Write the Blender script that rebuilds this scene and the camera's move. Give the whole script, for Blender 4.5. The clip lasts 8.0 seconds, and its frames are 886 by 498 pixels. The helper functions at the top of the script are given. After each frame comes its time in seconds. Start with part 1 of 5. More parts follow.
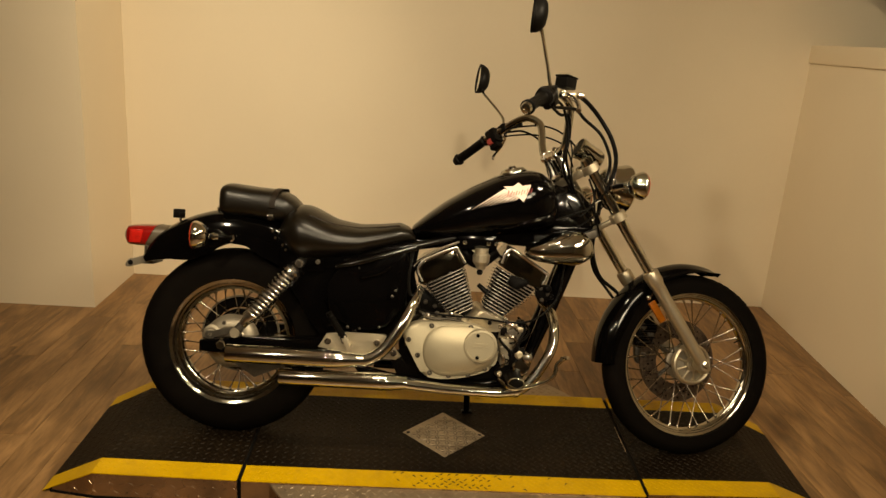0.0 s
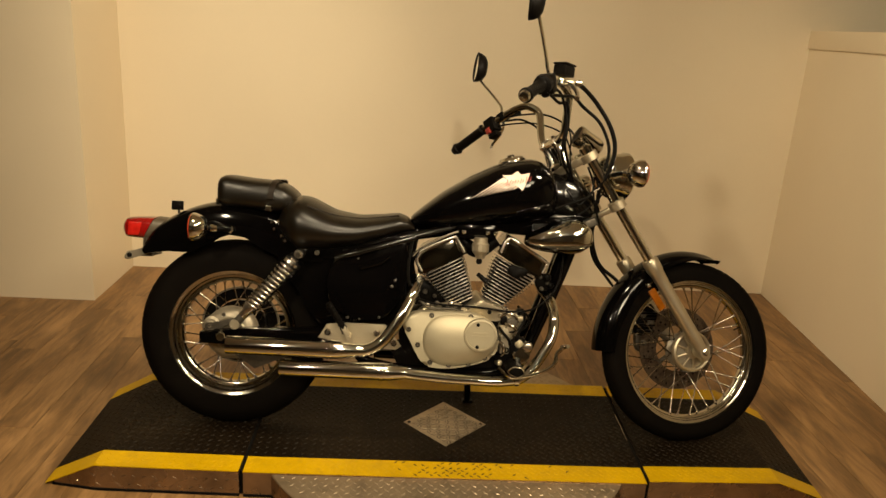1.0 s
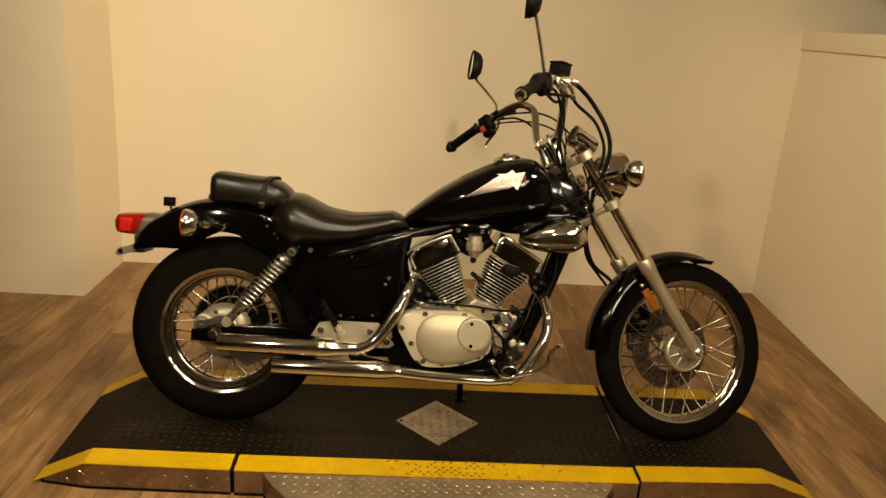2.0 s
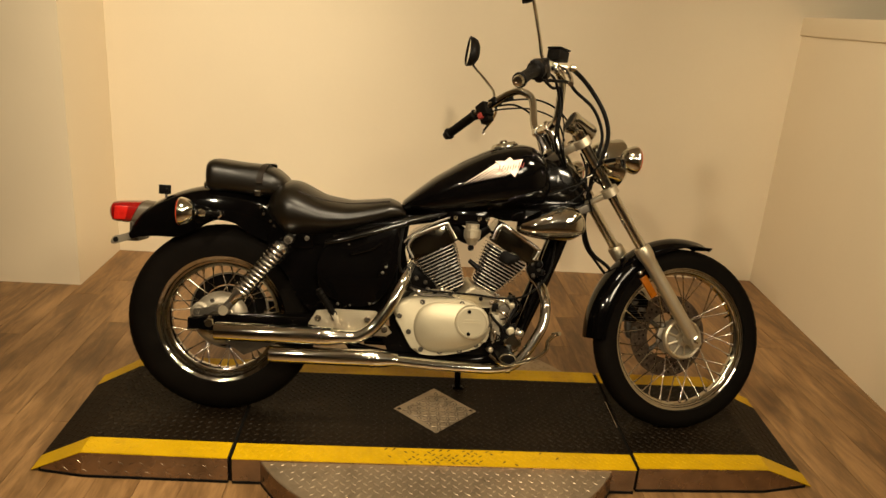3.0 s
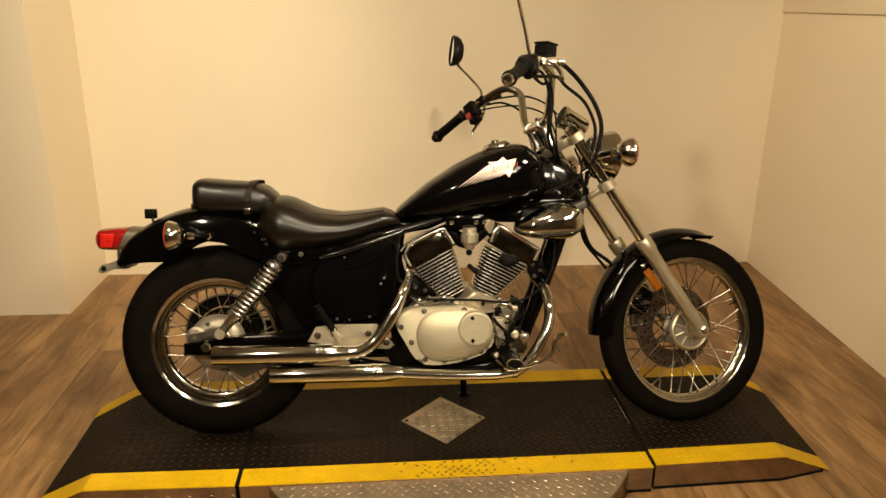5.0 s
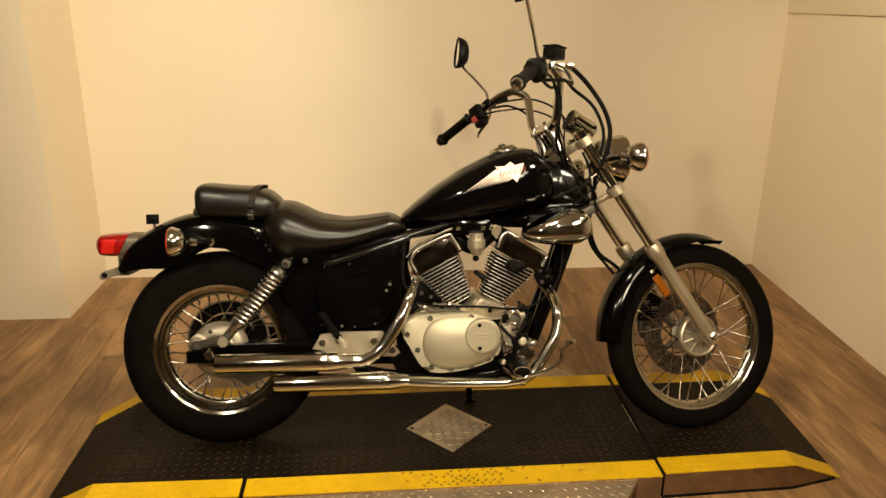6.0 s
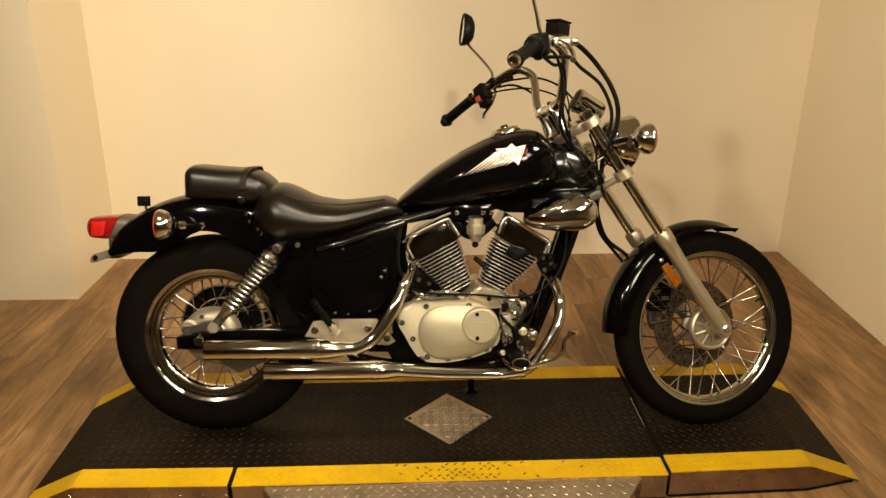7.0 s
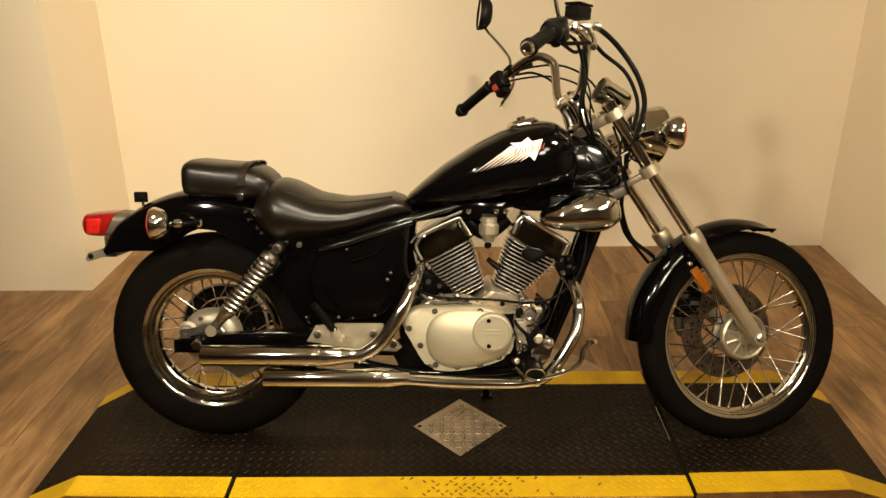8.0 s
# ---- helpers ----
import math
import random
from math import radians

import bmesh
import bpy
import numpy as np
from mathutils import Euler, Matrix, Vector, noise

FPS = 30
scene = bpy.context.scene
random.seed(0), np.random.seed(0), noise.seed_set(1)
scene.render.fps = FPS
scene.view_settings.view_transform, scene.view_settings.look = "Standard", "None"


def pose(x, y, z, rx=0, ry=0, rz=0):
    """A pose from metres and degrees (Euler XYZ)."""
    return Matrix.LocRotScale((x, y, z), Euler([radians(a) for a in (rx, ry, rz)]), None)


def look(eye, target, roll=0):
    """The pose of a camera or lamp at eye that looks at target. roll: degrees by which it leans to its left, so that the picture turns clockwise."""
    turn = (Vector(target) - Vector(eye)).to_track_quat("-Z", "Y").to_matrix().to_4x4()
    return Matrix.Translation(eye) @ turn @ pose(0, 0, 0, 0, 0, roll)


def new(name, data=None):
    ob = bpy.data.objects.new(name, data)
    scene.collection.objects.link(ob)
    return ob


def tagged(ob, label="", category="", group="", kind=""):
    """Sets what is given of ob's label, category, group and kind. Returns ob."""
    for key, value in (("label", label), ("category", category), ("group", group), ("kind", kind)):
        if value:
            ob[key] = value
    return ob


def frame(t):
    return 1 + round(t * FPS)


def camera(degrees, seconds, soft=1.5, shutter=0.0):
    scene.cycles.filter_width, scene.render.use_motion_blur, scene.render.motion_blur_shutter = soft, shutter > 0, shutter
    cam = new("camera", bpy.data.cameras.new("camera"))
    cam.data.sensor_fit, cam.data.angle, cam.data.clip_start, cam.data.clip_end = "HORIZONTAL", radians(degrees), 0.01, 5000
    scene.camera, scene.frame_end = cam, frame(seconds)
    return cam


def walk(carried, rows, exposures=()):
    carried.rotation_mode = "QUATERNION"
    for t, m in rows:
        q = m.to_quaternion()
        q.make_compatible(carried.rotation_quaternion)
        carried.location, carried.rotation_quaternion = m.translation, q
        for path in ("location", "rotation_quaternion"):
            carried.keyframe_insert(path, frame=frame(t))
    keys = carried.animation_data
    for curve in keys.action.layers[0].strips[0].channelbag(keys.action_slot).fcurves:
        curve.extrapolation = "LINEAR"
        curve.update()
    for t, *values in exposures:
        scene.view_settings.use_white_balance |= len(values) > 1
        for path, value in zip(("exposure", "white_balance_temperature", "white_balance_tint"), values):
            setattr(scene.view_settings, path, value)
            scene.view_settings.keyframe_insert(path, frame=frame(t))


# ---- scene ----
import itertools
cam = camera(61.7, 8.0)
PATH = [
    (0, (-0.186, 0.322, 1.378), (-0.071, 2.238, 0.818), 4.2),
    (0.5, (-0.183, 0.325, 1.374), (-0.053, 2.235, 0.795), 4.6),
    (1, (-0.184, 0.325, 1.376), (-0.067, 2.234, 0.79), 3.7),
    (2.5, (-0.198, 0.342, 1.379), (-0.046, 2.244, 0.78), 4.6),
    (3, (-0.192, 0.346, 1.374), (-0.042, 2.24, 0.751), 4.3),
    (3.5, (-0.196, 0.357, 1.364), (-0.03, 2.231, 0.685), 3.7),
    (4, (-0.194, 0.365, 1.374), (-0.032, 2.253, 0.736), 2.4),
    (4.5, (-0.205, 0.386, 1.38), (-0.033, 2.266, 0.718), 2.6),
    (4.7, (-0.209, 0.395, 1.382), (-0.033, 2.3, 0.743), 1.1),
    (5.8, (-0.232, 0.442, 1.393), (-0.053, 2.3, 0.774), 0.39),
    (6, (-0.237, 0.449, 1.395), (-0.051, 2.337, 0.76), 0.7),
    (6.5, (-0.207, 0.472, 1.391), (-0.046, 2.361, 0.755), -0.4),
    (7, (-0.131, 0.527, 1.377), (-0.032, 2.405, 0.696), 0.4),
    (7.5, (-0.068, 0.6, 1.379), (-0.064, 2.461, 0.647), 1.2),
    (8, (-0.058, 0.671, 1.382), (-0.054, 2.533, 0.652), -0.2),
]
walk(cam, [(t, look(eye, target, roll)) for t, eye, target, roll in PATH], [(0.0, -0.70, 7050, 10), (1.0, -0.55, 6980, 10), (2.5, -0.41, 6830, 10), (4.0, -0.17, 6720, 10), (6.0, -0.19, 6480, 10), (7.0, -0.14, 6400, 10), (8.0, -0.04, 6270, 10)])

# ---- light ----
world = bpy.data.worlds.new("world")
scene.world = world
world.use_nodes = True
wb = world.node_tree.nodes["Background"]
wb.inputs[0].default_value = (1.0, 0.72, 0.42, 1)
wb.inputs[1].default_value = 0.02
scene.view_settings.exposure = 0.0

WARM = (1.0, 0.86, 0.62)


def lamp_data(name, watts, radius, cone, blend):
    d = bpy.data.lights.new(name, "SPOT")
    d.energy, d.shadow_soft_size, d.spot_size, d.spot_blend, d.color = watts, radius, radians(cone), blend, WARM
    return d


# ---- materials ----
def nodes_of(name):
    m = bpy.data.materials.new(name)
    m.use_nodes = True
    nt = m.node_tree
    return m, nt, nt.nodes["Principled BSDF"]


def surface(name, base, rough, metal=0.0, vary=0.12, scale=6.0, grain=120.0, bump=0.0, dirt=None, coat=0.0, rough_vary=0.06, ior=1.5, trans=0.0):
    """A procedural surface: colour varied at two scales, roughness smears, fine relief."""
    m, nt, p = nodes_of(name)
    co = nt.nodes.new("ShaderNodeTexCoord")
    n1 = nt.nodes.new("ShaderNodeTexNoise"); n1.inputs["Scale"].default_value = scale; n1.inputs["Detail"].default_value = 5
    n2 = nt.nodes.new("ShaderNodeTexNoise"); n2.inputs["Scale"].default_value = grain; n2.inputs["Detail"].default_value = 3
    for n in (n1, n2):
        nt.links.new(co.outputs["Object"], n.inputs["Vector"])
    add = nt.nodes.new("ShaderNodeMath"); add.operation = "MULTIPLY_ADD"
    nt.links.new(n2.outputs[0], add.inputs[0]); add.inputs[1].default_value = 0.4
    nt.links.new(n1.outputs[0], add.inputs[2])
    ramp = nt.nodes.new("ShaderNodeValToRGB")
    lo = [c * (1 - vary) for c in base]
    hi = [min(1.0, c * (1 + vary)) for c in base]
    ramp.color_ramp.elements[0].position, ramp.color_ramp.elements[1].position = 0.45, 0.95
    ramp.color_ramp.elements[0].color, ramp.color_ramp.elements[1].color = (*lo, 1), (*hi, 1)
    nt.links.new(add.outputs[0], ramp.inputs[0])
    col = ramp.outputs[0]
    if dirt:
        n3 = nt.nodes.new("ShaderNodeTexNoise"); n3.inputs["Scale"].default_value = scale * 2.3; n3.inputs["Detail"].default_value = 8
        nt.links.new(co.outputs["Object"], n3.inputs["Vector"])
        r3 = nt.nodes.new("ShaderNodeValToRGB")
        r3.color_ramp.elements[0].position, r3.color_ramp.elements[1].position = 0.55, 0.75
        nt.links.new(n3.outputs[0], r3.inputs[0])
        mx = nt.nodes.new("ShaderNodeMix"); mx.data_type = "RGBA"
        sc = nt.nodes.new("ShaderNodeMath"); sc.operation = "MULTIPLY"; sc.inputs[1].default_value = 0.6
        nt.links.new(r3.outputs[0], sc.inputs[0]); nt.links.new(sc.outputs[0], mx.inputs[0])
        nt.links.new(col, mx.inputs[6]); mx.inputs[7].default_value = (*dirt, 1)
        col = mx.outputs[2]
    nt.links.new(col, p.inputs["Base Color"])
    mr = nt.nodes.new("ShaderNodeMapRange")
    mr.inputs[3].default_value, mr.inputs[4].default_value = max(0.02, rough - rough_vary), rough + rough_vary
    nt.links.new(n1.outputs[0], mr.inputs[0]); nt.links.new(mr.outputs[0], p.inputs["Roughness"])
    p.inputs["Metallic"].default_value = metal
    p.inputs["Coat Weight"].default_value = coat
    p.inputs["Coat Roughness"].default_value = 0.03
    p.inputs["IOR"].default_value = ior
    p.inputs["Transmission Weight"].default_value = trans
    if bump:
        b = nt.nodes.new("ShaderNodeBump"); b.inputs["Strength"].default_value = bump; b.inputs["Distance"].default_value = 0.002
        nt.links.new(n2.outputs[0], b.inputs["Height"]); nt.links.new(b.outputs[0], p.inputs["Normal"])
    return m


def wood_planks():
    m, nt, p = nodes_of("oak_plank")
    co = nt.nodes.new("ShaderNodeTexCoord"); oi = nt.nodes.new("ShaderNodeObjectInfo"); geo = nt.nodes.new("ShaderNodeNewGeometry")
    sm = nt.nodes.new("ShaderNodeMath"); sm.operation = "ADD"
    nt.links.new(oi.outputs["Random"], sm.inputs[0]); nt.links.new(geo.outputs["Random Per Island"], sm.inputs[1])
    off = nt.nodes.new("ShaderNodeCombineXYZ")
    mul = nt.nodes.new("ShaderNodeMath"); mul.operation = "MULTIPLY"; mul.inputs[1].default_value = 37.0
    nt.links.new(sm.outputs[0], mul.inputs[0])
    for i in range(3):
        nt.links.new(mul.outputs[0], off.inputs[i])
    vadd = nt.nodes.new("ShaderNodeVectorMath"); nt.links.new(co.outputs["Object"], vadd.inputs[0]); nt.links.new(off.outputs[0], vadd.inputs[1])

    def stretched(sx, sy, detail, dist):
        mp = nt.nodes.new("ShaderNodeMapping"); mp.inputs["Scale"].default_value = (sx, sy, 1)
        nt.links.new(vadd.outputs[0], mp.inputs["Vector"])
        n = nt.nodes.new("ShaderNodeTexNoise"); n.inputs["Scale"].default_value = 1; n.inputs["Detail"].default_value = detail; n.inputs["Distortion"].default_value = dist
        nt.links.new(mp.outputs[0], n.inputs["Vector"])
        return n.outputs[0]
    broad, streak, fine = stretched(6.5, 1.5, 5, 1.0), stretched(24, 4.0, 7, 1.4), stretched(170, 16, 4, 0.4)
    a1 = nt.nodes.new("ShaderNodeMath"); a1.operation = "MULTIPLY_ADD"; nt.links.new(streak, a1.inputs[0]); a1.inputs[1].default_value = 0.70; nt.links.new(broad, a1.inputs[2])
    a2 = nt.nodes.new("ShaderNodeMath"); a2.operation = "MULTIPLY_ADD"; nt.links.new(fine, a2.inputs[0]); a2.inputs[1].default_value = 0.26; nt.links.new(a1.outputs[0], a2.inputs[2])
    fr = nt.nodes.new("ShaderNodeMath"); fr.operation = "FRACT"; nt.links.new(sm.outputs[0], fr.inputs[0])
    a3 = nt.nodes.new("ShaderNodeMath"); a3.operation = "MULTIPLY_ADD"; nt.links.new(fr.outputs[0], a3.inputs[0]); a3.inputs[1].default_value = 0.08; nt.links.new(a2.outputs[0], a3.inputs[2])
    ramp = nt.nodes.new("ShaderNodeValToRGB"); e = ramp.color_ramp.elements
    e[0].position, e[0].color = 0.40, (0.130, 0.067, 0.0240, 1)
    e[1].position, e[1].color = 0.68, (0.432, 0.247, 0.104, 1)
    for pos, c in ((0.485, (0.207, 0.111, 0.042, 1)), (0.565, (0.307, 0.171, 0.069, 1))):
        x = e.new(pos); x.color = c
    half = nt.nodes.new("ShaderNodeMath"); half.operation = "MULTIPLY"; half.inputs[1].default_value = 0.5
    nt.links.new(a3.outputs[0], half.inputs[0]); nt.links.new(half.outputs[0], ramp.inputs[0]); nt.links.new(ramp.outputs[0], p.inputs["Base Color"])
    mr = nt.nodes.new("ShaderNodeMapRange"); mr.inputs[3].default_value, mr.inputs[4].default_value = 0.36, 0.55
    nt.links.new(streak, mr.inputs[0]); nt.links.new(mr.outputs[0], p.inputs["Roughness"])
    b = nt.nodes.new("ShaderNodeBump"); b.inputs["Strength"].default_value = 0.25; b.inputs["Distance"].default_value = 0.001
    nt.links.new(fine, b.inputs["Height"]); nt.links.new(b.outputs[0], p.inputs["Normal"])
    return m


WALL = surface("cream_wall_paint", (0.75, 0.640, 0.470), 0.62, vary=0.03, scale=1.3, grain=260, bump=0.12)
DARKWALL = surface("unseen_wall_grey", (0.24, 0.212, 0.170), 0.6, vary=0.08, scale=1.5, grain=200, bump=0.1)
# the dimness of the passage is put into this brown
PASSAGE_SHADE = surface("shaded_passage_brown", (0.16, 0.112, 0.058), 0.6, vary=0.06, scale=1.5, grain=200, bump=0.1)
CEIL = surface("ceiling_paint", (0.62, 0.56, 0.46), 0.8, vary=0.04, scale=2, grain=200, bump=0.1)
WOOD = wood_planks()
SUBFLOOR = surface("subfloor", (0.05, 0.035, 0.022), 0.8)
MAT = surface("black_tread_rubber", (0.0078, 0.0046, 0.0021), 0.52, vary=0.45, scale=3, grain=90, bump=0.25, dirt=(0.016, 0.0102, 0.0050), ior=1.19)
# bars lighter than the mat: wear, with glints put into the colour
MATBAR = surface("rubbed_glint_rubber", (0.0118, 0.0073, 0.0034), 0.38, vary=0.5, scale=3, grain=90, bump=0.2, dirt=(0.021, 0.013, 0.0058), ior=1.19)
SCUFFED = surface("scuffed_yellow_paint", (0.10, 0.060, 0.008), 0.5, vary=0.6, scale=30, grain=120, bump=0.15, dirt=(0.40, 0.24, 0.006), ior=1.3)
PLATE = surface("dull_tread_plate", (0.29, 0.225, 0.15), 0.40, metal=0.5, vary=0.35, scale=14, grain=70, bump=0.15, dirt=(0.10, 0.073, 0.045), rough_vary=0.1)
GRIME = surface("tread_grime", (0.035, 0.025, 0.015), 0.7, vary=0.4, scale=40)
COVER = surface("bead_blasted_cover", (0.43, 0.378, 0.268), 0.54, metal=0.75, vary=0.05, scale=10, grain=240, bump=0.08, rough_vary=0.04)
YELLOW = surface("yellow_safety_paint", (0.56, 0.335, 0.004), 0.45, vary=0.12, scale=9, grain=80, bump=0.15, dirt=(0.38, 0.23, 0.01), ior=1.3)
STEEL = surface("tread_plate_steel", (0.33, 0.25, 0.165), 0.36, metal=0.55, vary=0.2, scale=7, grain=60, bump=0.1, dirt=(0.12, 0.085, 0.05), rough_vary=0.1)
STEELSIDE = surface("rubbed_steel_edge", (0.29, 0.198, 0.122), 0.27, metal=0.9, vary=0.2, scale=9, grain=50, bump=0.12, dirt=(0.15, 0.10, 0.06), rough_vary=0.12)
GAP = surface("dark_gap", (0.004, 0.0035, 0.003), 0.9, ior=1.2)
BLACK = surface("black_gloss_paint", (0.0012, 0.0010, 0.0010), 0.07, vary=0.2, scale=5, grain=60, rough_vary=0.03, ior=1.28)
SATIN = surface("satin_black_metal", (0.0028, 0.0022, 0.0018), 0.36, vary=0.3, scale=12, grain=90, bump=0.05, ior=1.16)
CHROME = surface("chrome_plate", (0.56, 0.545, 0.485), 0.08, metal=1.0, vary=0.03, scale=14, grain=60, rough_vary=0.03)
SATINCOVER = surface("black_moulded_cover", (0.0022, 0.0018, 0.0015), 0.17, vary=0.2, scale=9, grain=120, bump=0.05, ior=1.45)
BLACKCHROME = surface("dark_polished_cover", (0.150, 0.135, 0.105), 0.09, metal=1.0, vary=0.05, scale=14, rough_vary=0.03)
RIMCHROME = surface("rim_chrome", (0.45, 0.42, 0.345), 0.10, metal=1.0, vary=0.10, scale=20, grain=42, bump=0.7, rough_vary=0.06)
SPOKE = surface("spoke_steel", (0.46, 0.41, 0.35), 0.22, metal=1.0, vary=0.2, scale=30)
ALU = surface("satin_silver_casting", (0.47, 0.405, 0.295), 0.42, metal=0.9, vary=0.06, scale=14, grain=160, bump=0.06, rough_vary=0.05)
ALUDARK = surface("grimy_cast_aluminium", (0.075, 0.064, 0.050), 0.42, metal=0.6, vary=0.25, scale=20, grain=120, bump=0.12, dirt=(0.03, 0.024, 0.018))
SPRING = surface("spring_chrome", (0.74, 0.70, 0.64), 0.22, metal=1.0, vary=0.06, scale=30)
TANHUB = surface("dull_hub_casting", (0.25, 0.215, 0.16), 0.42, metal=0.6, vary=0.1, scale=20, bump=0.05)
DISC = surface("worn_brake_steel", (0.085, 0.060, 0.042), 0.46, metal=0.9, vary=0.5, scale=60)
FIN = surface("cylinder_fin_metal", (0.78, 0.73, 0.66), 0.26, metal=0.9, vary=0.1, scale=20)
RUBBER = surface("tyre_rubber", (0.0030, 0.0021, 0.0014), 0.70, vary=0.3, scale=8, grain=140, bump=0.18, dirt=(0.0052, 0.0036, 0.0022), ior=1.13)
VINYL = surface("black_vinyl", (0.0042, 0.0027, 0.0012), 0.32, vary=0.2, scale=9, grain=420, bump=0.10, rough_vary=0.05, ior=1.46)
LENSGLOW = surface("red_lens_window", (0.42, 0.012, 0.008), 0.16, vary=0.25, scale=40, grain=220, bump=0.2, coat=0.3)
HOUSING = surface("grey_light_housing", (0.085, 0.066, 0.044), 0.42, metal=0.2, vary=0.15, scale=18, grain=140, bump=0.08)
STRAP = surface("stitched_strap", (0.013, 0.009, 0.006), 0.45, vary=0.2, scale=20, grain=300, bump=0.2, ior=1.2)
PLASTIC = surface("black_plastic", (0.0036, 0.0030, 0.0025), 0.42, vary=0.25, scale=14, grain=200, bump=0.1, ior=1.14)
RED = surface("red_lens", (0.19, 0.005, 0.004), 0.12, vary=0.15, scale=30, grain=150, bump=0.15, coat=0.4)
AMBER = surface("amber_lens", (0.19, 0.053, 0.002), 0.28, vary=0.25, scale=40, grain=200, bump=0.15, ior=1.3)
ORANGE = surface("red_orange_lens", (0.42, 0.05, 0.02), 0.15, vary=0.15, scale=40, coat=0.4)
MIRROR = surface("mirror_glass", (0.85, 0.85, 0.85), 0.03, metal=1.0, vary=0.01, rough_vary=0.01)
PEARL = surface("pale_pink_decal", (0.70, 0.52, 0.43), 0.3, vary=0.06, scale=30)
SILVERDEC = surface("silver_pink_decal", (0.56, 0.43, 0.36), 0.3, vary=0.08, scale=30)
REDDEC = surface("red_decal", (0.26, 0.035, 0.028), 0.3, vary=0.1, scale=30)
HEADGLASS = surface("headlamp_glass", (0.80, 0.80, 0.78), 0.05, vary=0.02, coat=0.5)
LAMPGLOW, _nt, _p = nodes_of("lamp_glow")
_p.inputs["Emission Color"].default_value = (*WARM, 1)
_p.inputs["Emission Strength"].default_value = 12.0


# ---- mesh helpers ----
def link(name, bm, mat, smooth=True, sharp=35):
    me = bpy.data.meshes.new(name)
    bmesh.ops.recalc_face_normals(bm, faces=bm.faces)
    if smooth:
        lim = radians(sharp)
        for f in bm.faces:
            f.smooth = True
        for e in bm.edges:
            e.smooth = len(e.link_faces) == 2 and e.calc_face_angle(0.0) < lim
    bm.to_mesh(me)
    bm.free()
    me.materials.append(mat)
    return new(name, me)


def part(name, bm, mat, parent, label="", smooth=True, sharp=35):
    ob = link(name, bm, mat, smooth, sharp)
    ob.parent = parent
    if label:
        tagged(ob, label=label)
    return ob


def piece(name, me, parent, m):
    ob = new(name, me)
    ob.parent = parent
    ob.matrix_local = m
    return ob


def box(x0, x1, y0, y1, z0, z1, bevel=0.0, bm=None, seg=2):
    out = bm or bmesh.new()
    vs = [out.verts.new(c) for c in ((x0, y0, z0), (x1, y0, z0), (x1, y1, z0), (x0, y1, z0), (x0, y0, z1), (x1, y0, z1), (x1, y1, z1), (x0, y1, z1))]
    fs = [out.faces.new([vs[i] for i in q]) for q in ((3, 2, 1, 0), (4, 5, 6, 7), (0, 1, 5, 4), (1, 2, 6, 5), (2, 3, 7, 6), (3, 0, 4, 7))]
    if bevel:
        es = list({e for f in fs for e in f.edges})
        bmesh.ops.bevel(out, geom=es, offset=bevel, segments=seg, affect="EDGES", profile=0.6)
    return out


def spline(pts, n=8):
    """A smooth line through the points."""
    pts = [Vector(p) for p in pts]
    if len(pts) < 3:
        return pts
    out = []
    ext = [pts[0] * 2 - pts[1]] + pts + [pts[-1] * 2 - pts[-2]]
    for i in range(1, len(ext) - 2):
        a, b, c, d = ext[i - 1:i + 3]
        for k in range(n):
            t = k / n
            out.append(0.5 * (2 * b + (c - a) * t + (2 * a - 5 * b + 4 * c - d) * t * t + (3 * b - a - 3 * c + d) * t ** 3))
    out.append(pts[-1])
    return out


def tube(pts, r, seg=12, n=8, bm=None, smooth=True, ends=True):
    """A round tube along the points; r is one radius or (at, radius) stops along it."""
    out = bm or bmesh.new()
    line = spline(pts, n) if smooth else [Vector(p) for p in pts]
    tan = [(line[min(i + 1, len(line) - 1)] - line[max(i - 1, 0)]).normalized() for i in range(len(line))]
    u = tan[0].orthogonal().normalized()
    rings = []
    for i, c in enumerate(line):
        u = (u - tan[i] * u.dot(tan[i])).normalized()
        v = tan[i].cross(u)
        s = i / (len(line) - 1)
        rad = r if isinstance(r, (int, float)) else float(np.interp(s, [a for a, _ in r], [b for _, b in r]))
        rings.append([out.verts.new(c + rad * (math.cos(k * 2 * math.pi / seg) * u + math.sin(k * 2 * math.pi / seg) * v)) for k in range(seg)])
    for a, b in zip(rings, rings[1:]):
        for k in range(seg):
            out.faces.new((a[k], a[(k + 1) % seg], b[(k + 1) % seg], b[k]))
    if ends:
        out.faces.new(rings[0][::-1]), out.faces.new(rings[-1])
    return out


def lathe(profile, origin, axis, seg=24, bm=None, closed=False):
    """A turned body: (radius, height) stops about the axis through origin."""
    out = bm or bmesh.new()
    ax = Vector(axis).normalized()
    u = ax.orthogonal().normalized()
    v = ax.cross(u)
    rings = []
    for r, h in profile:
        c = Vector(origin) + ax * h
        rings.append([out.verts.new(c + max(r, 0.0002) * (math.cos(k * 2 * math.pi / seg) * u + math.sin(k * 2 * math.pi / seg) * v)) for k in range(seg)])
    pairs = list(zip(rings, rings[1:])) + ([(rings[-1], rings[0])] if closed else [])
    for a, b in pairs:
        for k in range(seg):
            out.faces.new((a[k], a[(k + 1) % seg], b[(k + 1) % seg], b[k]))
    if not closed:
        out.faces.new(rings[0][::-1]), out.faces.new(rings[-1])
    return out


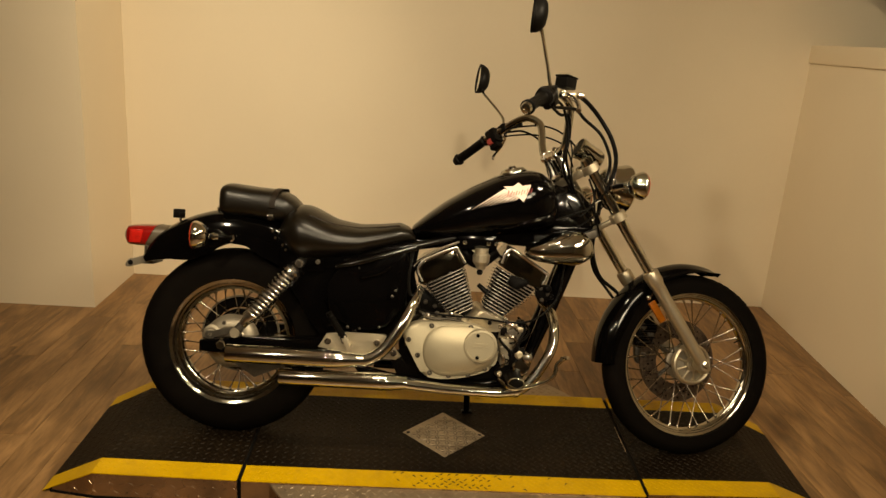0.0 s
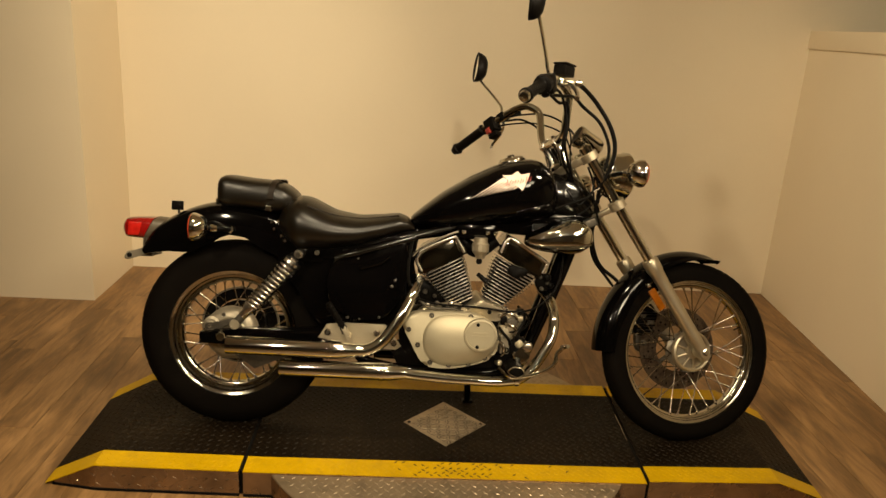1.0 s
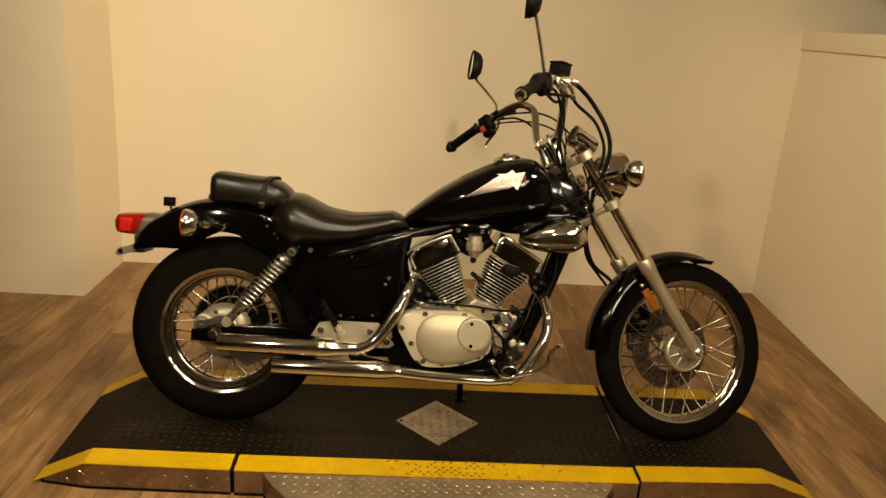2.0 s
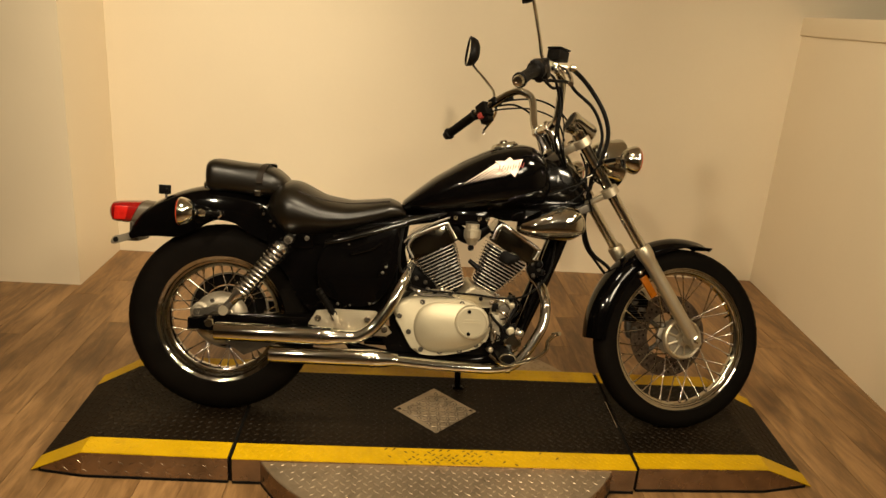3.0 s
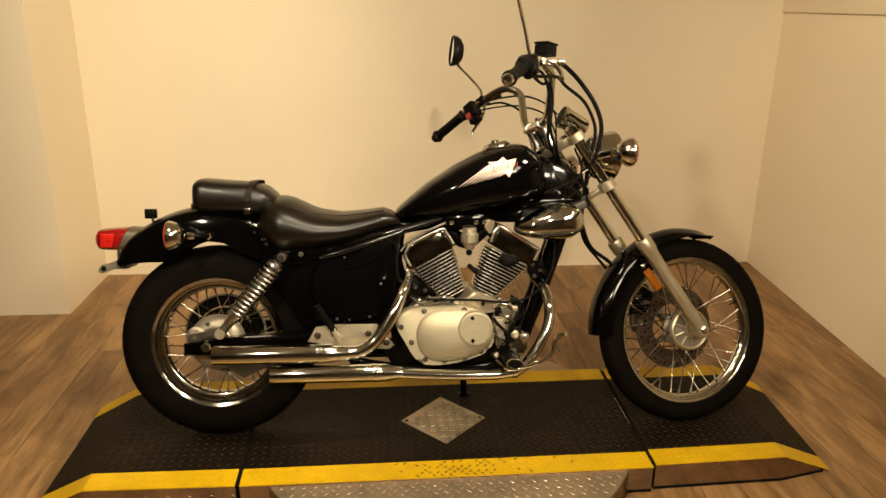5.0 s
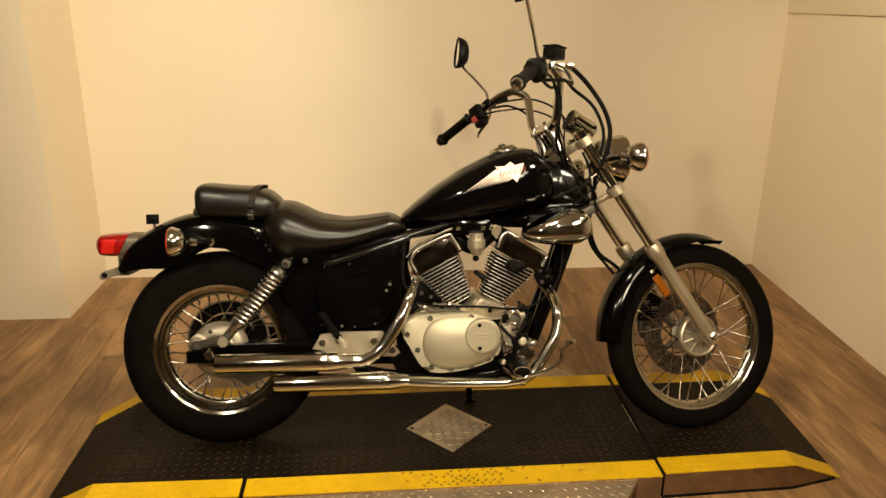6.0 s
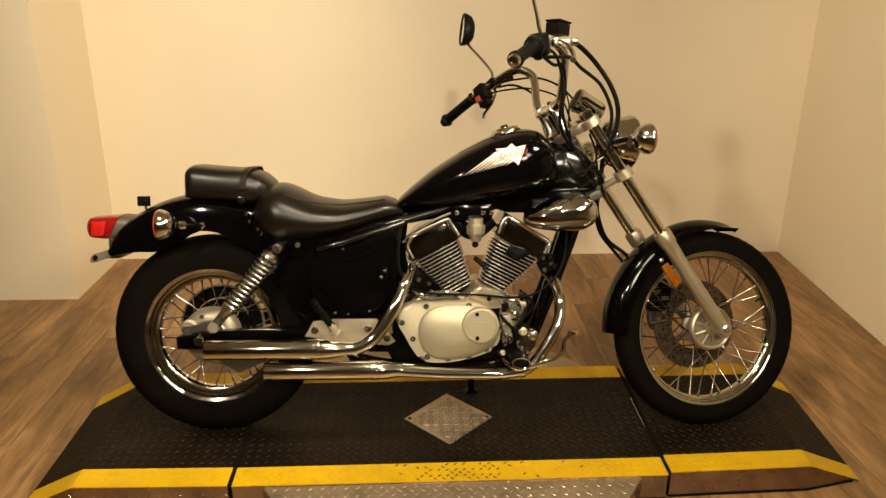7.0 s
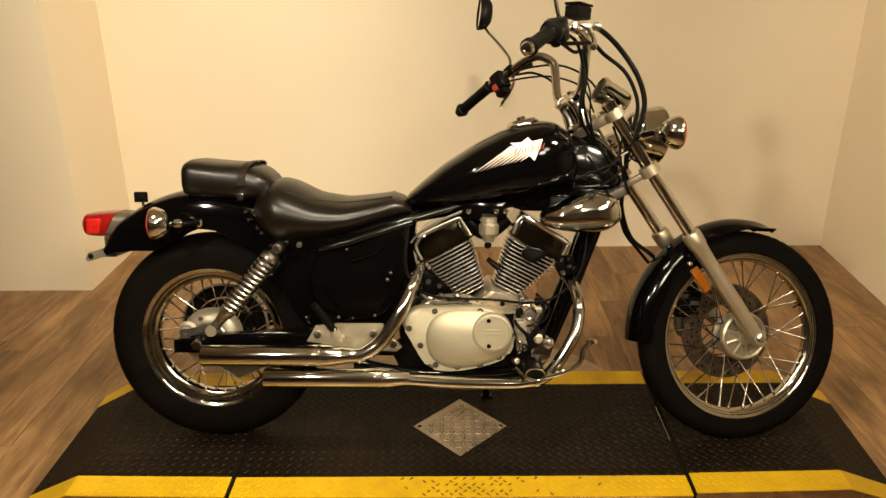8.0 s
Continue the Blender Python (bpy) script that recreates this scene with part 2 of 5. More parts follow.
def loft(rings, bm=None, caps=True):
    out = bm or bmesh.new()
    vr = [[out.verts.new(p) for p in ring] for ring in rings]
    n = len(vr[0])
    for a, b in zip(vr, vr[1:]):
        for k in range(n):
            out.faces.new((a[k], a[(k + 1) % n], b[(k + 1) % n], b[k]))
    if caps:
        out.faces.new(vr[0][::-1]), out.faces.new(vr[-1])
    return out


def prism(outline, y0, y1, bevel=0.0, seg=3, bm=None):
    """An outline in x and z, drawn out from y0 to y1."""
    out = bm or bmesh.new()
    a = [out.verts.new((x, y0, z)) for x, z in outline]
    b = [out.verts.new((x, y1, z)) for x, z in outline]
    n = len(a)
    fa, fb = out.faces.new(a), out.faces.new(b[::-1])
    for k in range(n):
        out.faces.new((a[k], b[k], b[(k + 1) % n], a[(k + 1) % n]))
    if bevel:
        es = list(fa.edges) + list(fb.edges)
        bmesh.ops.bevel(out, geom=es, offset=bevel, segments=seg, affect="EDGES", profile=0.5)
    return out


def rounded(outline, n=6):
    """A closed smooth outline through (x, z) points."""
    p = [Vector((x, z, 0)) for x, z in outline]
    m = len(p)
    out = []
    for i in range(m):
        a, b, c, d = p[i - 1], p[i], p[(i + 1) % m], p[(i + 2) % m]
        for k in range(n):
            t = k / n
            q = 0.5 * (2 * b + (c - a) * t + (2 * a - 5 * b + 4 * c - d) * t * t + (3 * b - a - 3 * c + d) * t ** 3)
            out.append((q.x, q.y))
    return out


def pillow(outline, y_edge, y_top, y_back, n=9, power=2.2):
    """A domed lid over an outline in x and z: flat at the back, swelling to y_top in the middle."""
    cx = sum(p[0] for p in outline) / len(outline)
    cz = sum(p[1] for p in outline) / len(outline)
    rings = [[(x, y_back, z) for x, z in outline]]
    for i in range(n + 1):
        k = 1 - 0.97 * i / n
        y = y_edge + (y_top - y_edge) * (1 - k ** power)
        rings.append([(cx + (x - cx) * k, y, cz + (z - cz) * k) for x, z in outline])
    return loft(rings)


def soft_sections(stops, n=28, ring=32):
    """Rings of a soft body along x: stops of (x, bottom, top, half width, squareness)."""
    xs = [s[0] for s in stops]
    rings = []
    for i in range(n + 1):
        x = xs[0] + (xs[-1] - xs[0]) * (0.5 - 0.5 * math.cos(math.pi * i / n))
        zb, zt, w, p = (float(np.interp(x, xs, [s[j] for s in stops])) for j in (1, 2, 3, 4))
        c, h = (zb + zt) / 2, (zt - zb) / 2
        r = []
        for k in range(ring):
            a = 2 * math.pi * k / ring
            ca, sa = math.cos(a), math.sin(a)
            r.append((x, w * math.copysign(abs(ca) ** (2 / p), ca), c + h * math.copysign(abs(sa) ** (2 / p), sa)))
        rings.append(r)
    return rings


def smoothed(bm, times=2, factor=0.5):
    for _ in range(times):
        bmesh.ops.smooth_vert(bm, verts=bm.verts, factor=factor, use_axis_x=True, use_axis_y=True, use_axis_z=True)
    return bm


def empty(name, m=Matrix()):
    ob = new(name)
    ob.empty_display_size = 0.1
    ob.matrix_world = m
    return ob


# ---- the room ----
XL, XJ, XR, YB, YJ, YN, HC = -4.0, -1.625, 1.898, 4.225, 3.707, -2.6, 2.75


def wall(name, x0, x1, y0, y1, z0=0.0, z1=HC, mat=None, label="cream painted plaster wall meeting the plank floor"):
    return tagged(link(name, box(x0, x1, y0, y1, z0, z1), mat or WALL, smooth=False), label, "wall", kind="structure")


wall("wall_back", XJ, XR + 2.2, YB, YB + 0.15)
wall("wall_recess_side", XJ - 0.15, XJ, YJ, YB + 0.15)
wall("wall_left_front", XL - 0.15, XJ - 0.15, YJ, YJ + 0.15)
# the right wall runs a little askew, turning in towards the viewer
SKEW = pose(XR, YB, 0, 0, 0, -4.9) @ pose(-XR, -YB, 0)
wall("wall_right", XR - 0.008, XR + 0.15, YN - 0.15, YB, 0.0, 1.434, label="cream half-height wall with a cap board").matrix_world = SKEW
# unseen header added to keep lamplight out of the passage
wall("unseen_header", XR - 0.008, XR + 0.15, YN - 0.15, YB, 1.80, HC).matrix_world = SKEW
wall("wall_passage_far", XR + 2.2, XR + 2.35, YN - 0.15, YB + 0.15, mat=PASSAGE_SHADE, label="passage wall beyond the half wall, shade put in its brown")
wall("wall_passage_near", XR, XR + 2.2, YN - 0.15, YN, mat=PASSAGE_SHADE, label="passage wall beyond the half wall, shade put in its brown")
tagged(link("trim_cap", box(XR - 0.020, XR + 0.162, YN, YB - 0.002, 1.357, 1.446, 0.003), WALL), "cream cap board along the half wall", "trim", kind="structure").matrix_world = SKEW
# unseen walls and ceiling added to close the room; tones set for reflections
wall("wall_left", XL - 0.15, XL, YN - 0.15, YJ, mat=DARKWALL, label="unseen grey wall added beside the display")
wall("wall_behind", XL, XR, YN - 0.15, YN, mat=DARKWALL, label="unseen grey wall added facing the display")
tagged(link("ceiling", box(XL - 0.15, XR + 2.35, YN - 0.15, YB + 0.15, HC, HC + 0.1), CEIL, smooth=False), "unseen flat ceiling added above the display", "ceiling", kind="structure")
floor = tagged(link("floor", box(XL - 0.15, XR + 2.35, YN - 0.15, YB + 0.15, -0.15, -0.012), SUBFLOOR, smooth=False), "brown wood-look plank floor with dark streaks", "floor", kind="structure")

# ceiling lamps: where each hangs, what it is aimed at, watts, cone
LAMPS = [
    # these two are placed from the mirror shadows on the back wall
    ((0.0, -0.60, 2.58), (0.65, 4.0, 1.00), 232, 68, 0.06),
    ((-1.62, 0.15, 2.58), (0.6, 3.7, 0.75), 262, 84, 0.07),
    # the rest are added to brighten the side walls, mat and chrome
    ((1.22, -0.85, 2.52), (-1.5, 3.5, 0.4), 200, 76, 0.27),
    ((1.28, 0.15, 2.52), (-1.4, 3.5, 0.2), 105, 70, 0.27),
    ((1.40, 1.65, 2.52), (-1.80, 3.45, 0.50), 372, 62, 0.16),
    ((-0.25, 1.65, 2.58), (-0.15, 2.35, 0.0), 110, 88, 0.12),
    ((-0.45, 2.15, 2.58), (1.95, 3.45, 1.05), 138, 48, 0.14),
    ((-0.50, -1.55, 2.58), (-0.40, -2.2, 0.2), 35, 120, 0.10),
]


def ceiling_lamp(eye, aim, watts, cone, size):
    top = empty("ceiling_lamp", look(eye, aim))
    part("can", lathe([(0.045, 0.12), (0.070, 0.10), (0.080, 0.0), (0.080, -0.045), (0.074, -0.045), (0.070, -0.004)], (0, 0, 0), (0, 0, 1), 28), SATIN, top, "black lamp can")
    part("bulb", lathe([(0.02, 0.0), (0.055, -0.004), (0.060, -0.012), (0.040, -0.022), (0.0, -0.025)], (0, 0, 0), (0, 0, 1), 24), LAMPGLOW, top, "glowing warm bulb")
    arm = bmesh.new()
    up_ = top.matrix_world.inverted() @ Vector((eye[0], eye[1], HC))
    part("arm", tube([(0, 0, 0.11), up_], 0.010, 10, smooth=False, bm=arm), SATIN, top)
    tagged(top, "unseen ceiling spot lamp with a warm bulb", "lamp", group="ceiling lamps over the display")
    lamp = new("ceiling_light", lamp_data("ceiling_light", watts, size, cone, 0.7))
    lamp.matrix_world = look(eye, aim) @ pose(0, 0, -0.06)
    return top


for row in LAMPS:
    ceiling_lamp(*row)

# ---- the turntable with its ramps ----
P = 0.087
Y0, Y1, YW = 2.222, 2.842, 0.08
CX, CY, CR = -0.005, 2.530, 0.606

turntable = empty("turntable", pose(0, 0, 0))
tagged(turntable, "round steel tread-plate turntable under black ramp mats", "turntable")
bm = bmesh.new()
lathe([(CR - 0.004, 0.012), (CR - 0.0012, 0.014), (CR - 0.0012, P - 0.013), (CR - 0.003, P - 0.010)], (CX, CY, 0), (0, 0, 1), 128, bm)
part("disc", bm, STEEL, turntable, "worn steel tread-plate disc")
part("disc_rim", lathe([(CR - 0.010, 0.0086), (CR, 0.0086), (CR, P - 0.0135), (CR - 0.010, P - 0.0135)], (CX, CY, 0), (0, 0, 1), 128, closed=True), STEELSIDE, turntable, "brown rubbed steel rim")
# near-black band along the bottom of the disc
part("disc_foot", lathe([(CR + 0.001, 0.0), (CR + 0.001, 0.0085)], (CX, CY, 0), (0, 0, 1), 128), GAP, turntable, "black strip under the disc")


def lozenges(spots, size, height, bm=None):
    """Raised tread bars: (x, y, z, direction, slope along x) each."""
    out = bm or bmesh.new()
    l, w = size
    for x, y, z, a, slope in spots:
        ca, sa = math.cos(a), math.sin(a)
        vs = []
        for u, v, h in ((-l, 0, 0), (0, -w, 0), (l, 0, 0), (0, w, 0), (-l * 0.55, 0, height), (0, -w * 0.45, height), (l * 0.55, 0, height), (0, w * 0.45, height)):
            dx, dy = u * ca - v * sa, u * sa + v * ca
            vs.append(out.verts.new((x + dx, y + dy, z + h + slope * dx)))
        out.faces.new((vs[4], vs[5], vs[6], vs[7]))
        for k in range(4):
            out.faces.new((vs[k], vs[(k + 1) % 4], vs[4 + (k + 1) % 4], vs[4 + k]))
    return out


def tread_spots(x0, x1, y0, y1, z, step, keep=None, slope=0.0, zfun=None):
    """Two crossed sets of bars, each on its own square grid, half a pitch apart."""
    spots = []
    pitch = step * math.sqrt(2)
    nx, ny = int((x1 - x0) / pitch), int((y1 - y0) / pitch)
    for i, j, k in itertools.product(range(nx), range(ny), (0, 1)):
        x, y = x0 + (i + 0.25 + 0.5 * k) * (x1 - x0) / nx, y0 + (j + 0.25 + 0.5 * k) * (y1 - y0) / ny
        if not keep or keep(x, y):
            spots.append((x, y, zfun(x) if zfun else z, radians(45 if k else -45), slope))
    return spots


on_disc = (lambda x, y: math.hypot(x - CX, y - CY) < CR - 0.015)
ob = part("disc_tread", lozenges(tread_spots(CX - CR, CX + CR, CY - CR, Y0, P - 0.010, 0.0225, on_disc) + tread_spots(CX - CR, CX + CR, Y1, CY + CR, P - 0.010, 0.0225, on_disc), (0.0105, 0.0036), 0.0018), STEEL, turntable, "raised tread bars on the steel disc", sharp=20)
tagged(ob, kind="stuff")

S0, S1 = -0.617, 0.607
XLO, XLI, XRI, XRO = -1.198, -1.040, 1.032, 1.215


def ramp_height(x):
    if x < XLI:
        return P * (x - XLO) / (XLI - XLO)
    if x > XRI:
        return P * (XRO - x) / (XRO - XRI)
    return P


def strip(xs, y0, y1, lift, depth, foot=0.0005):
    """A skin on the ramps' top from y0 to y1 over the x stops."""
    out = bmesh.new()
    rings = []
    for x in xs:
        h = ramp_height(x) + lift
        lo = max(h - depth, foot)
        h = max(h, lo + 0.001)
        rings.append([(x, y0, lo), (x, y1, lo), (x, y1, h), (x, y0, h)])
    return loft(rings, out)


def settle(bm):
    """The sections lie a little out of line and taper towards their feet."""
    for v in bm.verts:
        x, y = v.co.x, v.co.y
        back = min(1.0, max(0.0, (Y1 - y) / (Y1 - Y0)))
        v.co.y = y + back * float(np.interp(x, (XLO, XLI, S0 - 0.002, S0 + 0.002, S1 - 0.002, S1 + 0.002, XRI, XRO), (0.040, 0.012, 0.002, 0.0, 0.0, 0.011, 0.022, 0.062)))
        v.co.x = x + (y - CY) * float(np.interp(x, (S0, S1 - 0.2, S1, XRO), (0.0, 0.0, 0.028, 0.066)))
    return bm


DIA = [(-0.143, 2.530), (-0.008, 2.388), (0.133, 2.530), (-0.003, 2.675)]


def in_diamond(x, y, grow=0.0):
    return abs(x + 0.005) / (0.138 + grow) + abs(y - 2.530) / (0.1435 + grow) < 1.0


chance = random.Random(3)


def ramp(name, xs, label):
    base = empty(name, pose(0, 0, 0))
    tagged(base, label, "ramp", group="ramp sections")
    inner = [x + 0.030 * ((x == XLO) - (x == XRO)) for x in xs]
    part("body", settle(strip(inner, Y0 + 0.003, Y1 - 0.003, -0.004, 1.0, 0.008)), STEELSIDE, base, "brown-grey steel side skirt", smooth=False)
    foot = [x + 0.024 * ((x == XLO) - (x == XRO)) for x in xs]
    # near-black band along the bottom of the skirt
    part("foot_strip", settle(loft([[(x, Y0 + 0.001, 0.0), (x, Y1 - 0.001, 0.0), (x, Y1 - 0.001, 0.0078), (x, Y0 + 0.001, 0.0078)] for x in foot])), GAP, base, "black strip under the skirt", smooth=False)
    part("mat", settle(strip(xs, Y0 + YW, Y1 - YW, 0.0, 0.0035)), MAT, base, "black rubber tread mat", smooth=False)
    part("edge_stripe", settle(strip(xs, Y0, Y0 + YW, 0.0, 0.0035)), YELLOW, base, "yellow painted tread edge", smooth=False)
    part("edge_stripe", settle(strip(xs, Y1 - YW, Y1, 0.0, 0.0035)), YELLOW, base, "yellow painted tread edge", smooth=False)
    step = 0.0195
    for lo, hi in zip(xs, xs[1:]):
        slope = (ramp_height(hi) - ramp_height(lo)) / (hi - lo)
        keep = (lambda x, y: not in_diamond(x, y, 0.012))
        t = part("mat_tread", settle(lozenges(tread_spots(lo, hi, Y0 + YW + 0.002, Y1 - YW - 0.002, P, step, keep, slope, ramp_height), (0.0106, 0.0038), 0.0020)), MATBAR, base, sharp=20)
        tagged(t, kind="stuff")
        for ya, yb in ((Y0, Y0 + YW), (Y1 - YW, Y1)):
            bars = tread_spots(lo, hi, ya + 0.002, yb - 0.002, P, 0.0165, None, slope, ramp_height)
            worn = [b for b in bars if lo < -0.5 < 0.5 < hi and ya == Y0 and chance.random() < 0.75 * math.exp(-((b[0] - 0.02) / 0.14) ** 2)]
            t = part("stripe_tread", settle(lozenges([b for b in bars if b not in worn], (0.0092, 0.0032), 0.0009)), YELLOW, base, sharp=20)
            tagged(t, kind="stuff")
            if worn:
                tagged(part("scuffed_tread", settle(lozenges(worn, (0.0092, 0.0032), 0.0014)), SCUFFED, base, "scuffed dark tread bars on the stripe", sharp=20), kind="stuff")
    return base


G = 0.0065
left_ramp = ramp("ramp", [XLO, XLI, S0 - G], "sloped black tread ramp with yellow edges, rear wheel on it")
spots = []
for i, (j, z) in itertools.product(range(int((S0 - XLO) / 0.030)), enumerate((0.022, 0.052))):
    x = XLO + 0.015 + i * 0.030
    if z + 0.010 < ramp_height(x) - 0.004:
        spots.append((x + 0.015 * (j % 2), z, 0.0, radians(-35 if (i + j) % 2 else 35), 0.0))
face = lozenges(spots, (0.0090, 0.0026), 0.0012)
bmesh.ops.transform(face, matrix=Matrix.Translation((0, Y0 + 0.003, 0)) @ Matrix.Rotation(radians(90), 4, "X"), verts=face.verts)
tagged(part("skirt_tread", settle(face), STEELSIDE, left_ramp, "tread bars on the steel skirt", sharp=20), kind="stuff")
mid_ramp = ramp("ramp", [S0 + G, S1 - G], "middle black tread platform with yellow edges and steel diamond")
ramp("ramp", [S1 + G, XRI, XRO], "sloped black tread ramp with yellow edges, front wheel on it")

bm = bmesh.new()
lo_ = [bm.verts.new((x, y, P - 0.002)) for x, y in DIA]
hi_ = [bm.verts.new((x, y, P + 0.0012)) for x, y in DIA]
bm.faces.new(hi_)
for k in range(4):
    bm.faces.new((lo_[k], lo_[(k + 1) % 4], hi_[(k + 1) % 4], hi_[k]))
part("diamond_plate", bm, PLATE, mid_ramp, "bare steel tread-plate diamond", smooth=False)
spots = [(x, y, z, a + radians(45), sl) for x, y, z, a, sl in tread_spots(-0.145, 0.135, 2.386, 2.676, P + 0.0012, 0.0215, lambda x, y: in_diamond(x, y, -0.014))]
for x, y in ((-0.125, 2.530), (0.115, 2.530)):
    part("rivet", lathe([(0.006, 0.0), (0.0055, 0.0016), (0.003, 0.0022)], (x, y, P + 0.0012), (0, 0, 1), 12), SATIN, mid_ramp)
t = part("diamond_grime", lozenges(spots, (0.0140, 0.0074), 0.0003), GRIME, mid_ramp, "dark grime round the tread bars", sharp=20)
tagged(t, kind="stuff")
t = part("diamond_tread", lozenges(spots, (0.0116, 0.0048), 0.0022), PLATE, mid_ramp, sharp=20)
tagged(t, kind="stuff")
# dark fill in the gaps of the two joints
for sx in (S0, S1):
    part("joint_strip", settle(box(sx - G + 0.0004, sx + G - 0.0004, Y0 + 0.014, Y1 - 0.004, 0.001, P - 0.007)), GAP, mid_ramp, smooth=False)

part("seam_edge", settle(box(S1 - G - 0.0026, S1 - G - 0.0005, 2.455, 2.625, P - 0.01, P + 0.0016)), SPOKE, mid_ramp, "bright metal seam edge", smooth=False)

# ---- the motorcycle ----
LEAN, YAW, STEER, RAKE = 12.0, -0.6, 12.0, radians(32)
bike = empty("motorcycle", pose(0.044, 2.498, P - 0.002) @ pose(0, 0, 0, 0, 0, YAW) @ pose(0, 0, 0, -LEAN))
tagged(bike, "black and chrome cruiser motorcycle leaning on its side stand", "motorcycle")
AP = Matrix.Translation((0.863, 0, 0))
TURN_BARS = AP @ Matrix.Rotation(radians(STEER), 4, Vector((-math.sin(RAKE), 0, math.cos(RAKE)))) @ AP.inverted()


def spart(name, bm, mat, parent, label="", smooth=True, sharp=35):
    """A part that turns with the handlebar."""
    bmesh.ops.transform(bm, matrix=TURN_BARS, verts=bm.verts)
    return part(name, bm, mat, parent, label, smooth, sharp)


def tyre_loop(R, r_rim, half):
    h = R - r_rim
    pts = []
    for k in range(0, 25):
        a = -math.pi * 0.62 + 2 * math.pi * 0.62 * k / 24
        y = half * math.sin(a) / 1.0
        pts.append((r_rim + h * (0.46 + 0.54 * math.cos(a)) if abs(a) < math.pi / 2 else r_rim + h * (0.46 + 0.46 * math.cos(a) / abs(math.cos(math.pi * 0.62))), y * (1.0 if abs(a) < math.pi / 2 else 1.0)))
    return pts


def wheel(name, cx, R, r_rim, half, rim_half, hub_r, hub_half, steer, spokes=36, deep=1.0, zc=0.300):
    c = (cx, 0, zc)
    add = spart if steer else part
    near = [(r_rim + 0.006, 1.0), (r_rim - 0.003, 0.985), (r_rim - 0.006, 0.90), (r_rim - 0.0105, 0.88), (r_rim - 0.0125, 0.74), (r_rim - 0.0175, 0.70), (r_rim - 0.020, 0.50), (r_rim - 0.0285, 0.40), (r_rim - 0.0305, 0.12)]
    near = [(r_rim + (r - r_rim) * deep, f) for r, f in near]
    bed = [(r_rim + 0.008, 0.92), (r_rim - 0.003, 0.62), (r_rim - 0.016 * deep, 0.40), (r_rim - 0.022 * deep, 0.0)]
    rim = [(r, -rim_half * f) for r, f in near] + [(r, rim_half * f) for r, f in near[::-1]] + [(r, rim_half * f) for r, f in bed] + [(r, -rim_half * f) for r, f in bed[-2::-1]]
    w = add(name, lathe(rim, c, (0, 1, 0), 96, closed=True), RIMCHROME, bike, "chromed spoked wheel rim", sharp=50)
    add("tyre", lathe(tyre_loop(R, r_rim, half), c, (0, 1, 0), 128, closed=True), RUBBER, w, "black rubber tyre with faint tread", sharp=60)
    h = R - r_rim
    out = bmesh.new()
    blocks = 64
    for k in range(blocks):
        for side in (-1, 1):
            grid = []
            for i in range(5):
                al = math.pi * (0.10 + 0.26 * i / 4)
                row = []
                for j in range(3):
                    th = 2 * math.pi * (k + 0.5 * (side > 0) + 0.66 * (j / 2 - 0.5) + 0.9 * i / 4) / blocks
                    lift = 0.0011 if 0 < i < 4 and j == 1 else 0.0007
                    r = r_rim + h * (0.46 + 0.54 * math.cos(al)) + lift * math.cos(al)
                    y = side * (half * math.sin(al) + lift * math.sin(al))
                    row.append(out.verts.new((cx + r * math.cos(th), y, zc + r * math.sin(th))))
                grid.append(row)
            for i in range(4):
                for j in range(2):
                    out.faces.new((grid[i][j], grid[i][j + 1], grid[i + 1][j + 1], grid[i + 1][j]))
    tagged(add("tyre_tread", out, RUBBER, w, "slanted tread blocks on the tyre shoulder", smooth=False), kind="stuff")
    hub = [(0.012, -hub_half - 0.002), (hub_r * 0.6, -hub_half - 0.001), (hub_r, -hub_half), (hub_r, -hub_half + 0.008), (hub_r * 0.55, -hub_half + 0.02), (hub_r * 0.5, 0), (hub_r * 0.55, hub_half - 0.02), (hub_r, hub_half - 0.008), (hub_r, hub_half), (0.016, hub_half + 0.02)]
    add("hub", lathe(hub, c, (0, 1, 0), 40), TANHUB, w, "cast aluminium hub")
    # spokes, laced in crossing pairs
    meshes = {}
    for k in range(spokes):
        a = 2 * math.pi * (k + 0.5) / spokes
        side = -1 if k % 2 else 1
        cross = radians(46) * (1 if (k // 2) % 2 else -1)
        r_o = r_rim - 0.031 * deep
        p0 = Vector((cx + math.cos(a + cross) * hub_r * 0.92, side * (hub_half - 0.004), zc + math.sin(a + cross) * hub_r * 0.92))
        p1 = Vector((cx + math.cos(a) * r_o, side * 0.006, zc + math.sin(a) * r_o))
        d = p1 - p0
        key = round(d.length, 4)
        if key not in meshes:
            sb = lathe([(0.0020, 0), (0.0020, d.length - 0.014), (0.0031, d.length - 0.013), (0.0031, d.length - 0.003), (0.0050, d.length - 0.002), (0.0056, d.length + 0.003)], (0, 0, 0), (0, 0, 1), 8)
            me = bpy.data.meshes.new("spoke")
            for f in sb.faces:
                f.smooth = True
            sb.to_mesh(me); sb.free(); me.materials.append(SPOKE)
            meshes[key] = me
        m = Matrix.Translation(p0) @ d.to_track_quat("Z", "Y").to_matrix().to_4x4()
        piece("spoke", meshes[key], w, (TURN_BARS @ m) if steer else m)
    return w


rear = wheel("rear_wheel", -0.744, 0.297, 0.201, 0.054, 0.045, 0.055, 0.052, False, deep=1.2)
front = wheel("front_wheel", 0.745, 0.298, 0.2365, 0.040, 0.025, 0.060, 0.029, True, deep=0.80, zc=0.296)

FENDER_BOLTS = [(-0.622, 0.665), (-0.602, 0.668), (-0.614, 0.644), (-0.592, 0.623), (-0.581, 0.609)]

